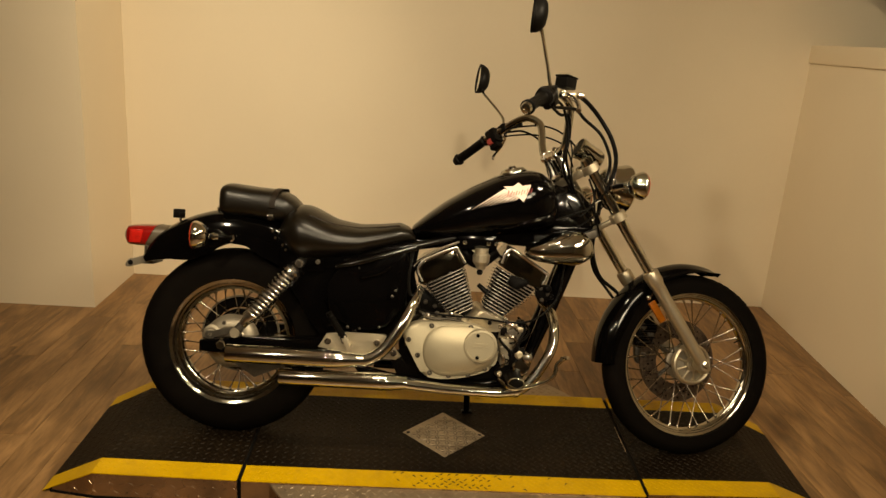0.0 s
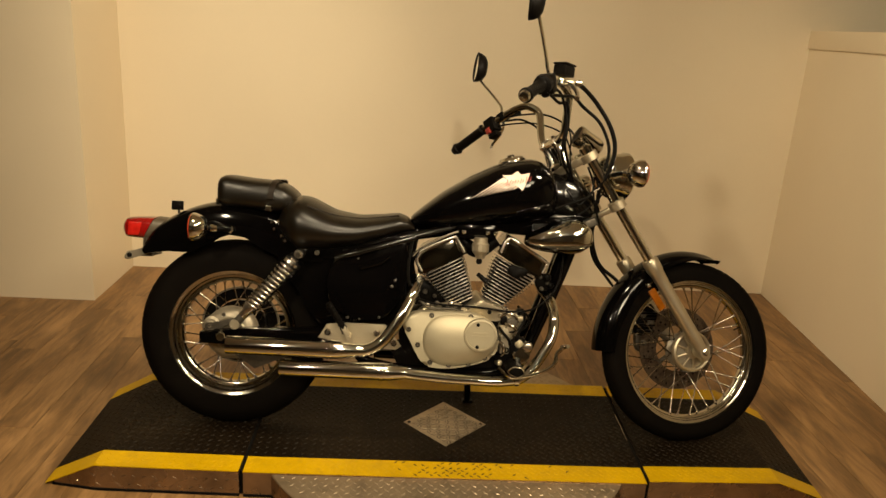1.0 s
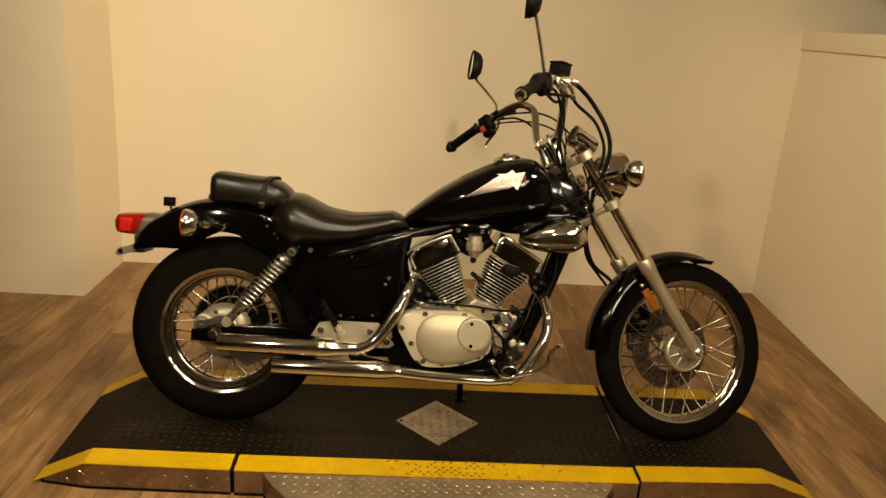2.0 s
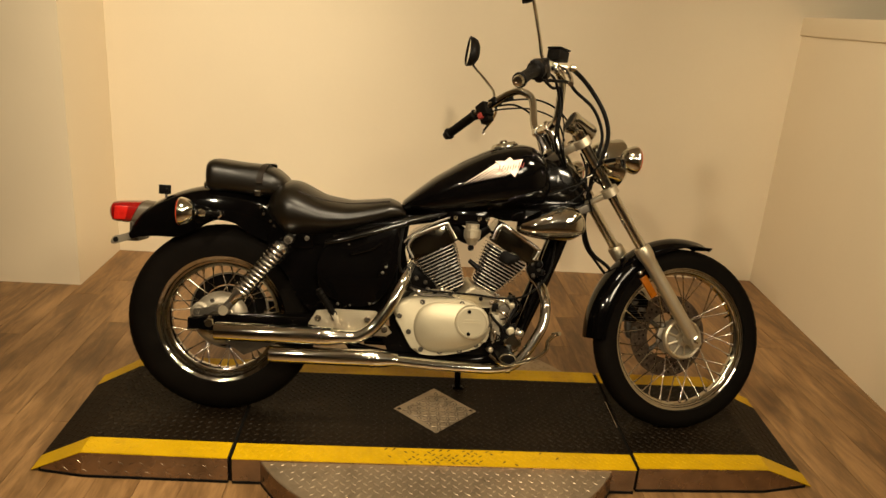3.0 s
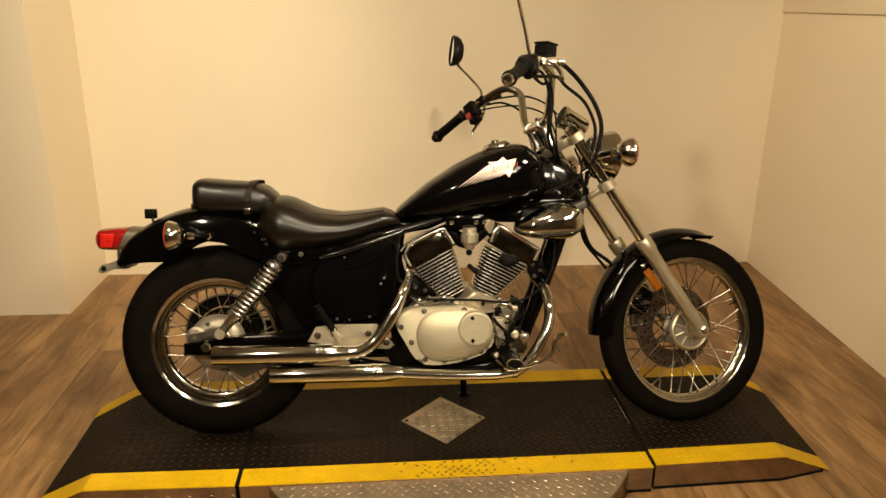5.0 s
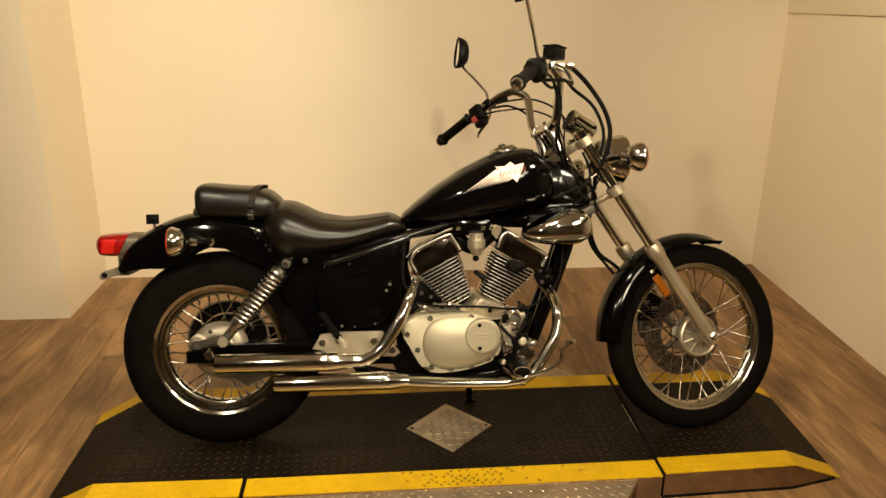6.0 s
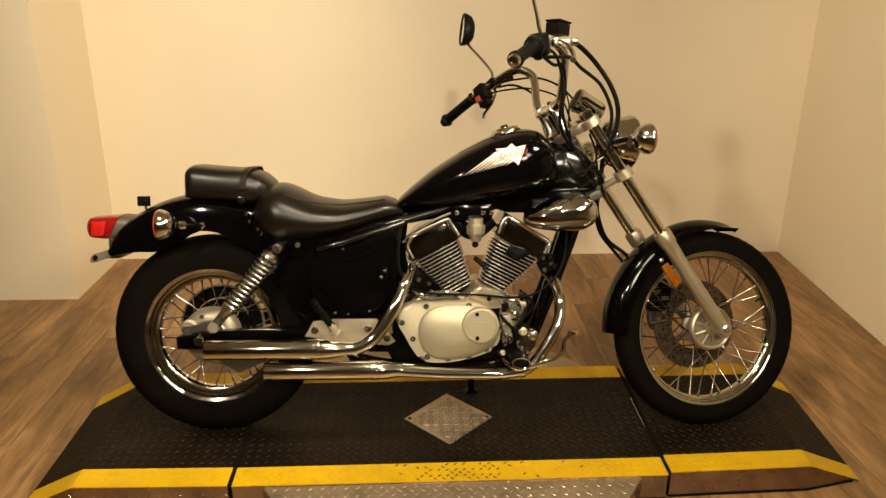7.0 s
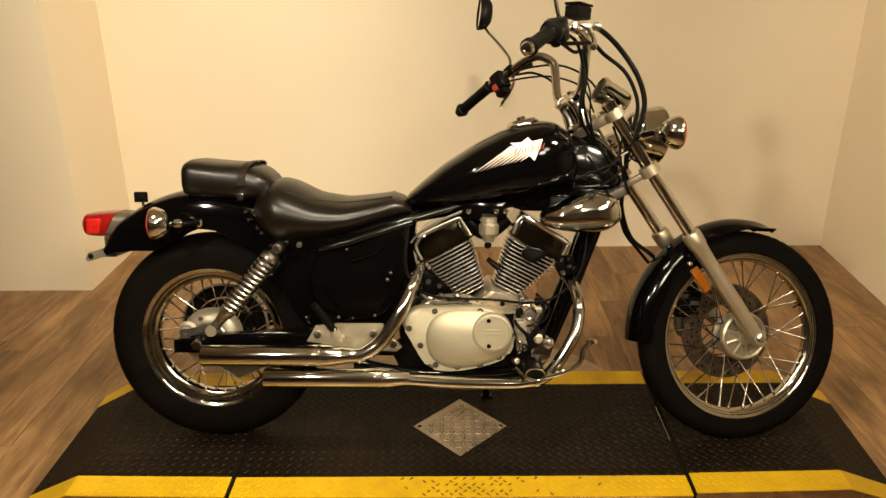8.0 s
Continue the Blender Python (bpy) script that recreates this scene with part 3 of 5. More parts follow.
# rear drum with its torque arm, rear axle
RC = Vector((-0.744, 0, 0.307))
part("drum_brake", lathe([(0.02, -0.084), (0.045, -0.086), (0.066, -0.083), (0.078, -0.072), (0.084, -0.062), (0.084, -0.050), (0.078, -0.046), (0.078, -0.02), (0.04, -0.018)], RC, (0, 1, 0), 48), TANHUB, rear, "dull silver drum brake plate")
part("drum_rib", lathe([(0.044, -0.0845), (0.048, -0.0895), (0.053, -0.0835)], RC, (0, 1, 0), 48), ALU, rear)
part("axle_nut", lathe([(0.013, -0.150), (0.016, -0.147), (0.016, -0.126), (0.020, -0.125), (0.020, -0.12)], RC + Vector((-0.014, 0, 0.003)), (0, 1, 0), 6), CHROME, rear, sharp=20)
part("drive_gear_case", lathe([(0.03, 0.105), (0.075, 0.10), (0.085, 0.07), (0.085, 0.05)], RC, (0, 1, 0), 40), SATIN, rear)

part("sprocket", lathe([(0.088, 0.066), (0.122, 0.066), (0.122, 0.073), (0.088, 0.073)], RC, (0, 1, 0), 64, closed=True), SATIN, rear, "black rear sprocket")
part("sprocket_edge", lathe([(0.122, 0.065), (0.128, 0.066), (0.128, 0.073), (0.122, 0.074)], RC, (0, 1, 0), 64, closed=True), TANHUB, rear, "worn bright chain line")
part("brake_cam", lathe([(0.007, -0.112), (0.016, -0.110), (0.018, -0.092), (0.026, -0.088), (0.026, -0.080)], (-0.800, 0, 0.335), (0, 1, 0), 24), TANHUB, rear, "cast brake cam boss")
part("brake_arm", prism(rounded([(-0.812, 0.325), (-0.812, 0.345), (-0.790, 0.345), (-0.728, 0.362), (-0.722, 0.350), (-0.786, 0.326)], 3), -0.112, -0.104, 0.002), ALUDARK, rear)
for k in range(3):
    part("drum_bolt", lathe([(0.006, -0.088), (0.006, -0.082)], RC + Vector((0.064 * math.cos(1.0 + 0.9 * k), 0, 0.064 * math.sin(1.0 + 0.9 * k))), (0, 1, 0), 10), ALUDARK, rear)

# swing arm, both legs
for s in (-1, 1):
    y = s * 0.110
    part("swing_arm", prism([(-0.822, 0.283), (-0.820, 0.320), (-0.700, 0.334), (-0.452, 0.348), (-0.380, 0.350), (-0.380, 0.310), (-0.452, 0.312), (-0.640, 0.298), (-0.740, 0.282)], y - 0.016, y + 0.016, 0.006), SATIN if s > 0 else BLACK, bike, "black box-section swing arm")
part("swing_arm_end", box(-0.826, -0.818, -0.130, -0.092, 0.284, 0.320, 0.002), BLACK, bike)
part("torque_arm", prism([(-0.735, 0.255), (-0.66, 0.205), (-0.60, 0.232), (-0.54, 0.255), (-0.54, 0.262), (-0.61, 0.250), (-0.68, 0.272)], -0.105, -0.099, 0.001), ALUDARK, bike, "grey brake torque arm")

# rear shocks
def shock(s):
    a, b = Vector((-0.531, s * 0.135, 0.574)), Vector((-0.717, s * 0.135, 0.350))
    d = b - a
    L = d.length
    u = d / L
    body = part("shock_absorber", tube([a + u * 0.02, b - u * 0.01], 0.0135, 18, smooth=False), ALUDARK, bike, "chrome coil-over shock absorber")
    part("upper_eye", lathe([(0.008, -0.018), (0.0125, -0.018), (0.0152, -0.014), (0.0152, 0.013), (0.0125, 0.018), (0.008, 0.018)], a, (0, 1, 0), 24), SPRING, body)
    part("bolt", lathe([(0.008, -0.024), (0.010, -0.022), (0.010, -0.015)], a, (0, 1, 0), 6), SPOKE, body, sharp=20)
    part("upper_seat", lathe([(0.016, 0.022), (0.026, 0.030), (0.027, 0.038), (0.016, 0.042)], a, u, 24), SPRING, body)
    part("lower_cup", lathe([(0.022, L - 0.075), (0.022, L - 0.062), (0.015, L - 0.050), (0.011, L - 0.005)], a, u, 24), SPRING, body)
    part("lower_fork", tube([a + u * (L - 0.05), b + Vector((0, -0.002, 0.0))], 0.010, 10, smooth=False), CHROME, body)
    part("lower_eye", lathe([(0.006, -0.014), (0.015, -0.014), (0.016, 0.014), (0.006, 0.014)], b, (0, 1, 0), 20), ALU, body)
    v = u.orthogonal().normalized()
    w = u.cross(v)
    turns, l0, l1 = 12, 0.040, L - 0.078
    pts = [a + u * (l0 + (l1 - l0) * t / (turns * 12)) + 0.0235 * (math.cos(2 * math.pi * t / 12) * v + math.sin(2 * math.pi * t / 12) * w) for t in range(turns * 12 + 1)]
    part("spring", tube(pts, 0.0043, 8, smooth=False), SPRING, body, "chrome coil spring")


shock(-1), shock(1)


# fenders
def fender(c, a0, a1, steps, profile, skirt, far=0.0):
    """An arched mudguard: profile(k) gives the half width and the outer radius, skirt(a) the inner radius at angle a."""
    rings = []
    for i in range(steps + 1):
        f = i / steps
        a = radians(a0 + (a1 - a0) * f)
        w, ro = profile(f)
        rn = skirt(f)
        outer = []
        for k in range(17):
            s = -1 + 2 * k / 16
            ri = rn if s < 0 else max(rn, far)
            t = abs(s)
            if t < 0.6:
                y, r = s / 0.6 * w * 0.80, ro - 0.016 * (t / 0.6) ** 2
            else:
                q = (t - 0.6) / 0.4
                y = math.copysign(w * (0.80 + 0.20 * math.sin(q * math.pi / 2)), s)
                r = ro - 0.016 - (ro - 0.016 - ri) * (1 - math.cos(q * math.pi / 2)) ** 0.8
            outer.append((y, r))
        inner = [(y * (1 - 0.004 / w), r - 0.004 if abs(y) < w * 0.9 else r) for y, r in outer[::-1]]
        rings.append([(c[0] + r * math.cos(a), y, c[2] + r * math.sin(a)) for y, r in outer + inner])
    return loft(rings)


part("rear_fender", fender((-0.744, 0, 0.307), 138, 12, 44, lambda f: (0.088, float(np.interp(f, (0, 0.08, 0.3, 1), (0.392, 0.410, 0.414, 0.395)))), lambda f: float(np.interp(f, (0, 0.011, 0.07, 0.127, 0.175, 0.27, 0.317, 0.361, 0.437, 0.52), (0.356, 0.352, 0.322, 0.294, 0.279, 0.287, 0.300, 0.310, 0.306, 0.286))), 0.385), BLACK, bike, "gloss black rear fender", sharp=50)
spart("front_fender", fender((0.744, 0, 0.307), 74, 182, 36, lambda f: (0.058, float(np.interp(f, (0, 0.04, 0.2, 1), (0.312, 0.318, 0.324, 0.334)))), lambda f: float(np.interp(f, (0, 0.1, 0.3, 0.75, 1), (0.306, 0.296, 0.285, 0.268, 0.285)))), BLACK, bike, "gloss black front fender", sharp=50)
for x, z in FENDER_BOLTS:
    part("fender_bolt", lathe([(0.006, -0.014), (0.0065, 0.003), (0.004, 0.006)], (x, -0.102, z), (0, -1, 0.15), 12), CHROME, bike, "chrome fender bolt")
# fender lip and tail details
def slanted(bm, x0, x1, z0, lean):
    """Leans one end of a body along x: nothing at x0, all of it at x1."""
    for v in bm.verts:
        v.co.x += lean * (v.co.z - z0) * min(1.0, max(0.0, (v.co.x - x0) / (x1 - x0)))
    return bm


tail = part("tail_light", slanted(smoothed(loft(soft_sections([(-1.092, 0.604, 0.640, 0.040, 3), (-1.084, 0.590, 0.653, 0.052, 3.2), (-1.040, 0.588, 0.657, 0.056, 3.6), (-1.012, 0.588, 0.658, 0.057, 3.6)], 10, 28)), 1), -1.085, -1.012, 0.622, 0.5), RED, bike, "red plastic tail light lens")
part("lens_window", slanted(box(-1.072, -1.034, -0.0605, -0.054, 0.600, 0.642, 0.004), -1.085, -1.012, 0.622, 0.3), LENSGLOW, tail, "brighter red window in the lens")
part("tail_light_base", slanted(loft(soft_sections([(-1.011, 0.586, 0.657, 0.055, 3.4), (-0.985, 0.584, 0.656, 0.052, 3.4), (-0.945, 0.600, 0.655, 0.045, 3), (-0.915, 0.62, 0.652, 0.035, 3)], 8, 28)), -0.915, -1.011, 0.622, 0.5), HOUSING, tail, "dull grey light housing")
for k in range(4):
    part("housing_rib", box(-1.026 + 0.008 * k, -1.022 + 0.008 * k, -0.057, -0.030, 0.568 + 0.002 * k, 0.594, 0.001), HOUSING, tail)
plate = part("plate_bracket", prism(rounded([(-1.083, 0.529), (-1.074, 0.547), (-1.054, 0.552), (-1.013, 0.564), (-1.008, 0.545), (-1.040, 0.533), (-1.072, 0.523)], 3), -0.056, -0.049, 0.002), TANHUB, bike, "bent dull metal plate bracket")
part("bracket_hole", lathe([(0.0080, -0.0006), (0.0, -0.0008)], (-1.067, -0.0560, 0.537), (0, 1, 0), 16), GAP, plate)
part("bracket_arm", box(-1.036, -1.000, -0.05, 0.05, 0.534, 0.543, 0.003), ALUDARK, plate)
refl = part("rear_marker", box(-0.953, -0.916, -0.020, -0.012, 0.682, 0.711, 0.003), PLASTIC, bike, "small square black marker on a stalk")
part("stalk", tube([(-0.932, -0.012, 0.690), (-0.930, -0.010, 0.652)], 0.004, 8, smooth=False), ALUDARK, refl)
part("bolt", lathe([(0.007, -0.026), (0.008, -0.020)], (-0.928, 0, 0.692), (0, 1, 0), 12), SATIN, refl)


def turn_signal(base, tip, lens_dir, mount, steer, lens_mat):
    """A chrome bullet lamp on a stalk: the bullet points away from its lens."""
    add = spart if steer else part
    d = Vector(lens_dir).normalized()
    body = add("turn_signal", lathe([(0.0, -0.036), (0.013, -0.034), (0.026, -0.027), (0.036, -0.014), (0.0415, 0.000), (0.0425, 0.006), (0.0415, 0.010)], tip, d, 32), CHROME, bike, "chrome bullet turn signal")
    add("lens", lathe([(0.0418, 0.0102), (0.039, 0.014), (0.028, 0.017), (0.0, 0.018)], tip, d, 32), lens_mat, body, "red-orange lens")
    add("stalk", tube([mount, base, Vector(tip) - d * 0.015], 0.007, 12), SATIN, body, "black stalk")
    add("stalk_collar", lathe([(0.006, -0.012), (0.011, -0.008), (0.012, 0.004), (0.007, 0.012)], Vector(base).lerp(Vector(tip) - d * 0.02, 0.45), Vector(tip) - Vector(base), 20), CHROME, body)
    add("mount_nut", lathe([(0.012, 0), (0.014, 0.003), (0.014, 0.012), (0.010, 0.016)], mount, Vector(base) - Vector(mount), 6), CHROME, body, sharp=20)
    return body


for s in (-1, 1):
    turn_signal((-0.764, s * 0.14, 0.638), (-0.832, s * 0.172, 0.643), (-1, 0, 0), (-0.748, s * 0.088, 0.634), False, ORANGE)
    turn_signal((0.412, s * 0.16, 0.853), (0.446, s * 0.205, 0.850), (1, 0, 0.0), (0.400, s * 0.105, 0.852), True, ORANGE)

# seat, pillion pad
SADDLE = [(-0.606, 0.640, 0.690, 0.080, 2.4), (-0.592, 0.618, 0.724, 0.112, 2.4), (-0.570, 0.594, 0.742, 0.140, 2.4), (-0.541, 0.568, 0.750, 0.157, 2.3), (-0.512, 0.570, 0.745, 0.158, 2.2), (-0.436, 0.578, 0.708, 0.156, 2.1), (-0.359, 0.594, 0.696, 0.148, 2.1), (-0.290, 0.618, 0.702, 0.130, 2.2), (-0.235, 0.637, 0.709, 0.110, 2.4), (-0.203, 0.648, 0.697, 0.092, 2.6), (-0.184, 0.655, 0.672, 0.075, 2.4)]
saddle = part("rider_seat", smoothed(loft(soft_sections(SADDLE, 40, 40)), 1), VINYL, bike, "black vinyl rider saddle with a dished top", sharp=80)
for s in (-1, 1):
    seam = [(x, s * w * (1 - f ** n) ** (1 / n), (a + b) / 2 + f * (b - a) / 2) for (x, a, b, w, n), f in zip(SADDLE[4:9], (0.70, 0.80, 0.84, 0.82, 0.80))]
    part("seam", tube(seam, 0.0030, 8), STRAP, saddle, "sewn seam along the saddle's edge")
pillion = part("pillion_pad", smoothed(loft(soft_sections([(-0.797, 0.732, 0.774, 0.065, 3.2), (-0.791, 0.708, 0.794, 0.100, 3.8), (-0.774, 0.702, 0.803, 0.110, 3.8), (-0.700, 0.698, 0.796, 0.114, 3.4), (-0.625, 0.690, 0.792, 0.112, 3.2), (-0.588, 0.690, 0.779, 0.104, 2.8), (-0.563, 0.700, 0.760, 0.085, 2.6), (-0.551, 0.718, 0.744, 0.055, 2.4)], 32, 40)), 1), VINYL, bike, "small black vinyl passenger pad", sharp=80)
bm = bmesh.new()
rings = []
for i in range(25):
    a = math.pi * i / 24
    ca, sa = math.cos(a), math.sin(a)
    y, z = 0.1165 * math.copysign(abs(ca) ** 0.6, ca), 0.733 + 0.0600 * sa ** 0.55
    x = -0.628 + 0.012 * sa
    rings.append([(x - 0.0095, y, z), (x + 0.0095, y, z), (x + 0.0095, y * 1.025, z + 0.0025), (x - 0.0095, y * 1.025, z + 0.0025)])
part("strap", loft(rings, bm), STRAP, pillion, "dark stitched leather strap")
part("strap_bracket", box(-0.641, -0.621, -0.126, -0.112, 0.696, 0.716, 0.003), CHROME, pillion)
part("pad_bolt", lathe([(0.012, 0), (0.012, 0.012), (0.007, 0.018)], (-0.803, -0.02, 0.712), (0, 0, 1), 12), CHROME, pillion)

# fuel tank
TANK = [(-0.197, 0.672, 0.699, 0.045, 2.2), (-0.190, 0.668, 0.708, 0.060, 2.2), (-0.154, 0.662, 0.740, 0.082, 2.3), (-0.099, 0.662, 0.785, 0.105, 2.4), (-0.018, 0.672, 0.837, 0.126, 2.5), (0.063, 0.684, 0.879, 0.137, 2.5), (0.115, 0.692, 0.895, 0.139, 2.5), (0.169, 0.700, 0.905, 0.136, 2.5), (0.206, 0.706, 0.899, 0.128, 2.5), (0.239, 0.714, 0.875, 0.112, 2.5), (0.256, 0.722, 0.842, 0.092, 2.4), (0.264, 0.740, 0.807, 0.060, 2.2)]
tank = part("fuel_tank", smoothed(loft(soft_sections(TANK, 48, 48)), 2), BLACK, bike, "gloss black teardrop fuel tank", sharp=80)


def tank_side(x, z, lift=0.0012):
    """The right flank of the tank at x and z, a little proud."""
    xs = [s[0] for s in TANK]
    zb, zt, w, p = (float(np.interp(x, xs, [s[j] for s in TANK])) for j in (1, 2, 3, 4))
    t = min(0.999, abs((z - (zb + zt) / 2) / ((zt - zb) / 2)))
    return (x, -(w * (1 - t ** p) ** (1 / p) + lift), z)


def decal(name, outline, mat, lift, label=""):
    """A thin film on the tank's flank, inside an outline in x and z."""
    bm = bmesh.new()
    f = bm.faces.new([bm.verts.new((x, 0, z)) for x, z in outline])
    bmesh.ops.triangulate(bm, faces=[f])
    bmesh.ops.subdivide_edges(bm, edges=bm.edges, cuts=4, use_grid_fill=True)
    for v in bm.verts:
        v.co = tank_side(v.co.x, v.co.z, lift)
    return part(name, bm, mat, tank, label, sharp=80)


def leaf(a, b, w):
    a, b = Vector(a), Vector(b)
    n = Vector((-(b - a).y, (b - a).x)).normalized() * w
    return [tuple(a), tuple(b - n), tuple(b + n)]


tip, wing_dir = Vector((-0.019, 0.767)), Vector((0.101, 0.070))
for k in range(8):
    f = k / 7
    start = tip + Vector((0.150, 0.040)) * (0.80 * f)
    end = start + wing_dir * (1.0 - 0.74 * f)
    decal("wing_feather", leaf(start, end, 0.0034 - 0.0008 * f), SILVERDEC, 0.0016 + 0.0001 * k, "silver wing stripe" if k == 0 else "")
decal("wing_star", [(0.075, 0.845), (0.104, 0.847), (0.121, 0.860), (0.132, 0.850), (0.160, 0.856), (0.151, 0.838), (0.144, 0.829), (0.138, 0.800), (0.123, 0.814), (0.101, 0.826), (0.099, 0.838)], PEARL, 0.0024, "pale pink winged star badge")
# illegible dark script on the badge, as plain slanted strokes
for x, z, w, h, lean in ((0.086, 0.823, 0.0030, 0.022, 0.004), (0.092, 0.823, 0.0024, 0.022, 0.010), (0.104, 0.824, 0.0022, 0.010, 0.003), (0.112, 0.827, 0.0024, 0.014, 0.003), (0.120, 0.827, 0.0020, 0.011, 0.003), (0.128, 0.830, 0.0024, 0.018, 0.004), (0.136, 0.831, 0.0020, 0.012, 0.003), (0.144, 0.835, 0.0024, 0.022, 0.005), (0.152, 0.836, 0.0022, 0.012, 0.003), (0.158, 0.838, 0.0020, 0.016, 0.004)):
    decal("badge_bar", [(x, z - h / 2), (x + w, z - h / 2 + 0.001), (x + w + lean, z + h / 2), (x + lean, z + h / 2)], REDDEC, 0.0031)
cap = part("filler_cap", lathe([(0.043, -0.016), (0.046, -0.008), (0.044, 0.0), (0.040, 0.002), (0.036, 0.008), (0.020, 0.011), (0.0, 0.012)], (0.118, 0, 0.897), (-0.24, 0, 1), 36), CHROME, bike, "chrome locking fuel filler cap")
part("keyhole_cover", lathe([(0.012, 0.0), (0.012, 0.006), (0.009, 0.008)], (0.114, -0.004, 0.906), (-0.24, 0, 1), 20), CHROME, cap)

# frame: backbone, down tubes, cradle, seat rails, neck
FR = dict(seg=14)
frame_main = part("frame_backbone", tube([(0.33, 0, 0.80), (0.15, 0, 0.705), (-0.15, 0, 0.655), (-0.42, 0, 0.60)], 0.026, **FR), BLACK, bike, "gloss black tubular steel frame")
for s in (-1, 1):
    part("down_tube", tube([(0.345, s * 0.012, 0.71), (0.300, s * 0.020, 0.575), (0.232, s * 0.045, 0.385), (0.160, s * 0.085, 0.240), (0.08, s * 0.10, 0.215), (-0.30, s * 0.10, 0.222)], [(0, 0.030), (0.2, 0.029), (0.36, 0.023), (0.5, 0.018), (1, 0.016)], **FR), BLACK, frame_main)
    part("seat_rail", tube([(0.04, s * 0.03, 0.698), (-0.18, s * 0.100, 0.645), (-0.32, s * 0.108, 0.608), (-0.40, s * 0.095, 0.585)], 0.011, **FR), SATINCOVER, frame_main)
    part("rear_down_tube", tube([(-0.30, s * 0.10, 0.60), (-0.345, s * 0.105, 0.45), (-0.36, s * 0.10, 0.30), (-0.30, s * 0.10, 0.222)], 0.016, **FR), BLACK, frame_main)
    part("shock_mount", box(-0.60, -0.46, s * 0.095 - 0.008, s * 0.095 + 0.008, 0.545, 0.625, 0.005), BLACK, frame_main)
neck = part("steering_neck", tube([(0.378, 0, 0.716), (0.290, 0, 0.846)], 0.030, 20, smooth=False), BLACK, frame_main, "black steering head")
part("neck_cover", smoothed(loft(soft_sections([(0.228, 0.735, 0.835, 0.030, 2.2), (0.248, 0.716, 0.862, 0.054, 2.1), (0.285, 0.705, 0.872, 0.060, 2.0), (0.335, 0.702, 0.852, 0.056, 2.0), (0.376, 0.700, 0.808, 0.040, 2.0)], 24, 32)), 1), SATINCOVER, frame_main, "black moulded steering head cover", sharp=80)
part("horn_bracket", prism([(0.335, 0.705), (0.395, 0.735), (0.405, 0.71), (0.345, 0.682)], -0.07, -0.045, 0.004), ALUDARK, frame_main)

# side covers, battery box
for s in (-1, 1):
    part("side_cover", smoothed(prism(rounded([(-0.425, 0.405), (-0.445, 0.50), (-0.40, 0.585), (-0.30, 0.618), (-0.205, 0.635), (-0.200, 0.52), (-0.235, 0.41), (-0.30, 0.375)], 4), s * 0.085, s * 0.128, 0.014), 1), BLACK, bike, "gloss black side cover")
part("rear_engine_plate", prism([(-0.235, 0.42), (-0.245, 0.66), (-0.165, 0.665), (-0.175, 0.60), (-0.188, 0.55), (-0.165, 0.50), (-0.150, 0.44)], -0.060, 0.060, 0.008), BLACK, bike, "black plate behind the rear cylinder")
part("battery_box", box(-0.46, -0.20, -0.085, 0.085, 0.335, 0.60, 0.02), SATIN, bike, "black battery box under the saddle")
part("inner_fender", prism(rounded([(-0.470, 0.345), (-0.535, 0.45), (-0.600, 0.545), (-0.560, 0.615), (-0.42, 0.62), (-0.40, 0.40)], 3), -0.090, 0.090, 0.012), BLACK, bike, "gloss black frame panel before the rear wheel")
part("under_seat_panel", prism([(-0.60, 0.55), (-0.58, 0.61), (-0.40, 0.625), (-0.20, 0.655), (-0.19, 0.60), (-0.40, 0.56)], -0.100, 0.100, 0.01), BLACK, bike)
part("side_bolt", lathe([(0.0075, -0.01), (0.0075, 0.002), (0.0055, 0.003), (0.0050, 0.000), (0.0, 0.0)], (-0.480, -0.118, 0.578), (0, -1, 0), 14), ALUDARK, bike)

# side cover: frame tube with its bright edge; lip and studs added as highlights
part("cover_lip", tube([(-0.345, -0.126, 0.537), (-0.336, -0.131, 0.541), (-0.287, -0.131, 0.556), (-0.266, -0.131, 0.569), (-0.256, -0.127, 0.577)], 0.0060, 10), BLACK, bike, "gloss black lip added for a line highlight")
part("side_rail", tube([(-0.420, -0.116, 0.566), (-0.399, -0.128, 0.574), (-0.348, -0.132, 0.588), (-0.281, -0.130, 0.609), (-0.180, -0.118, 0.640)], 0.0095, 12), SATINCOVER, bike, "gloss black frame rail under the saddle")
for x, z, r in ((-0.300, 0.607, 0.0048), (-0.246, 0.487, 0.0055), (-0.237, 0.505, 0.0045), (-0.378, 0.384, 0.0050), (-0.341, 0.381, 0.0034), (-0.281, 0.389, 0.0038), (-0.352, 0.568, 0.003)):
    part("highlight_stud", lathe([(r, -0.008), (r, 0.0), (r * 0.7, r * 0.6), (r * 0.2, r * 0.8)], (x, -0.131, z), (0, -1, 0.2), 12), ALUDARK, bike)
part("side_bracket", prism([(-0.262, 0.475), (-0.252, 0.512), (-0.232, 0.518), (-0.226, 0.480)], -0.131, -0.120, 0.003), BLACK, bike)

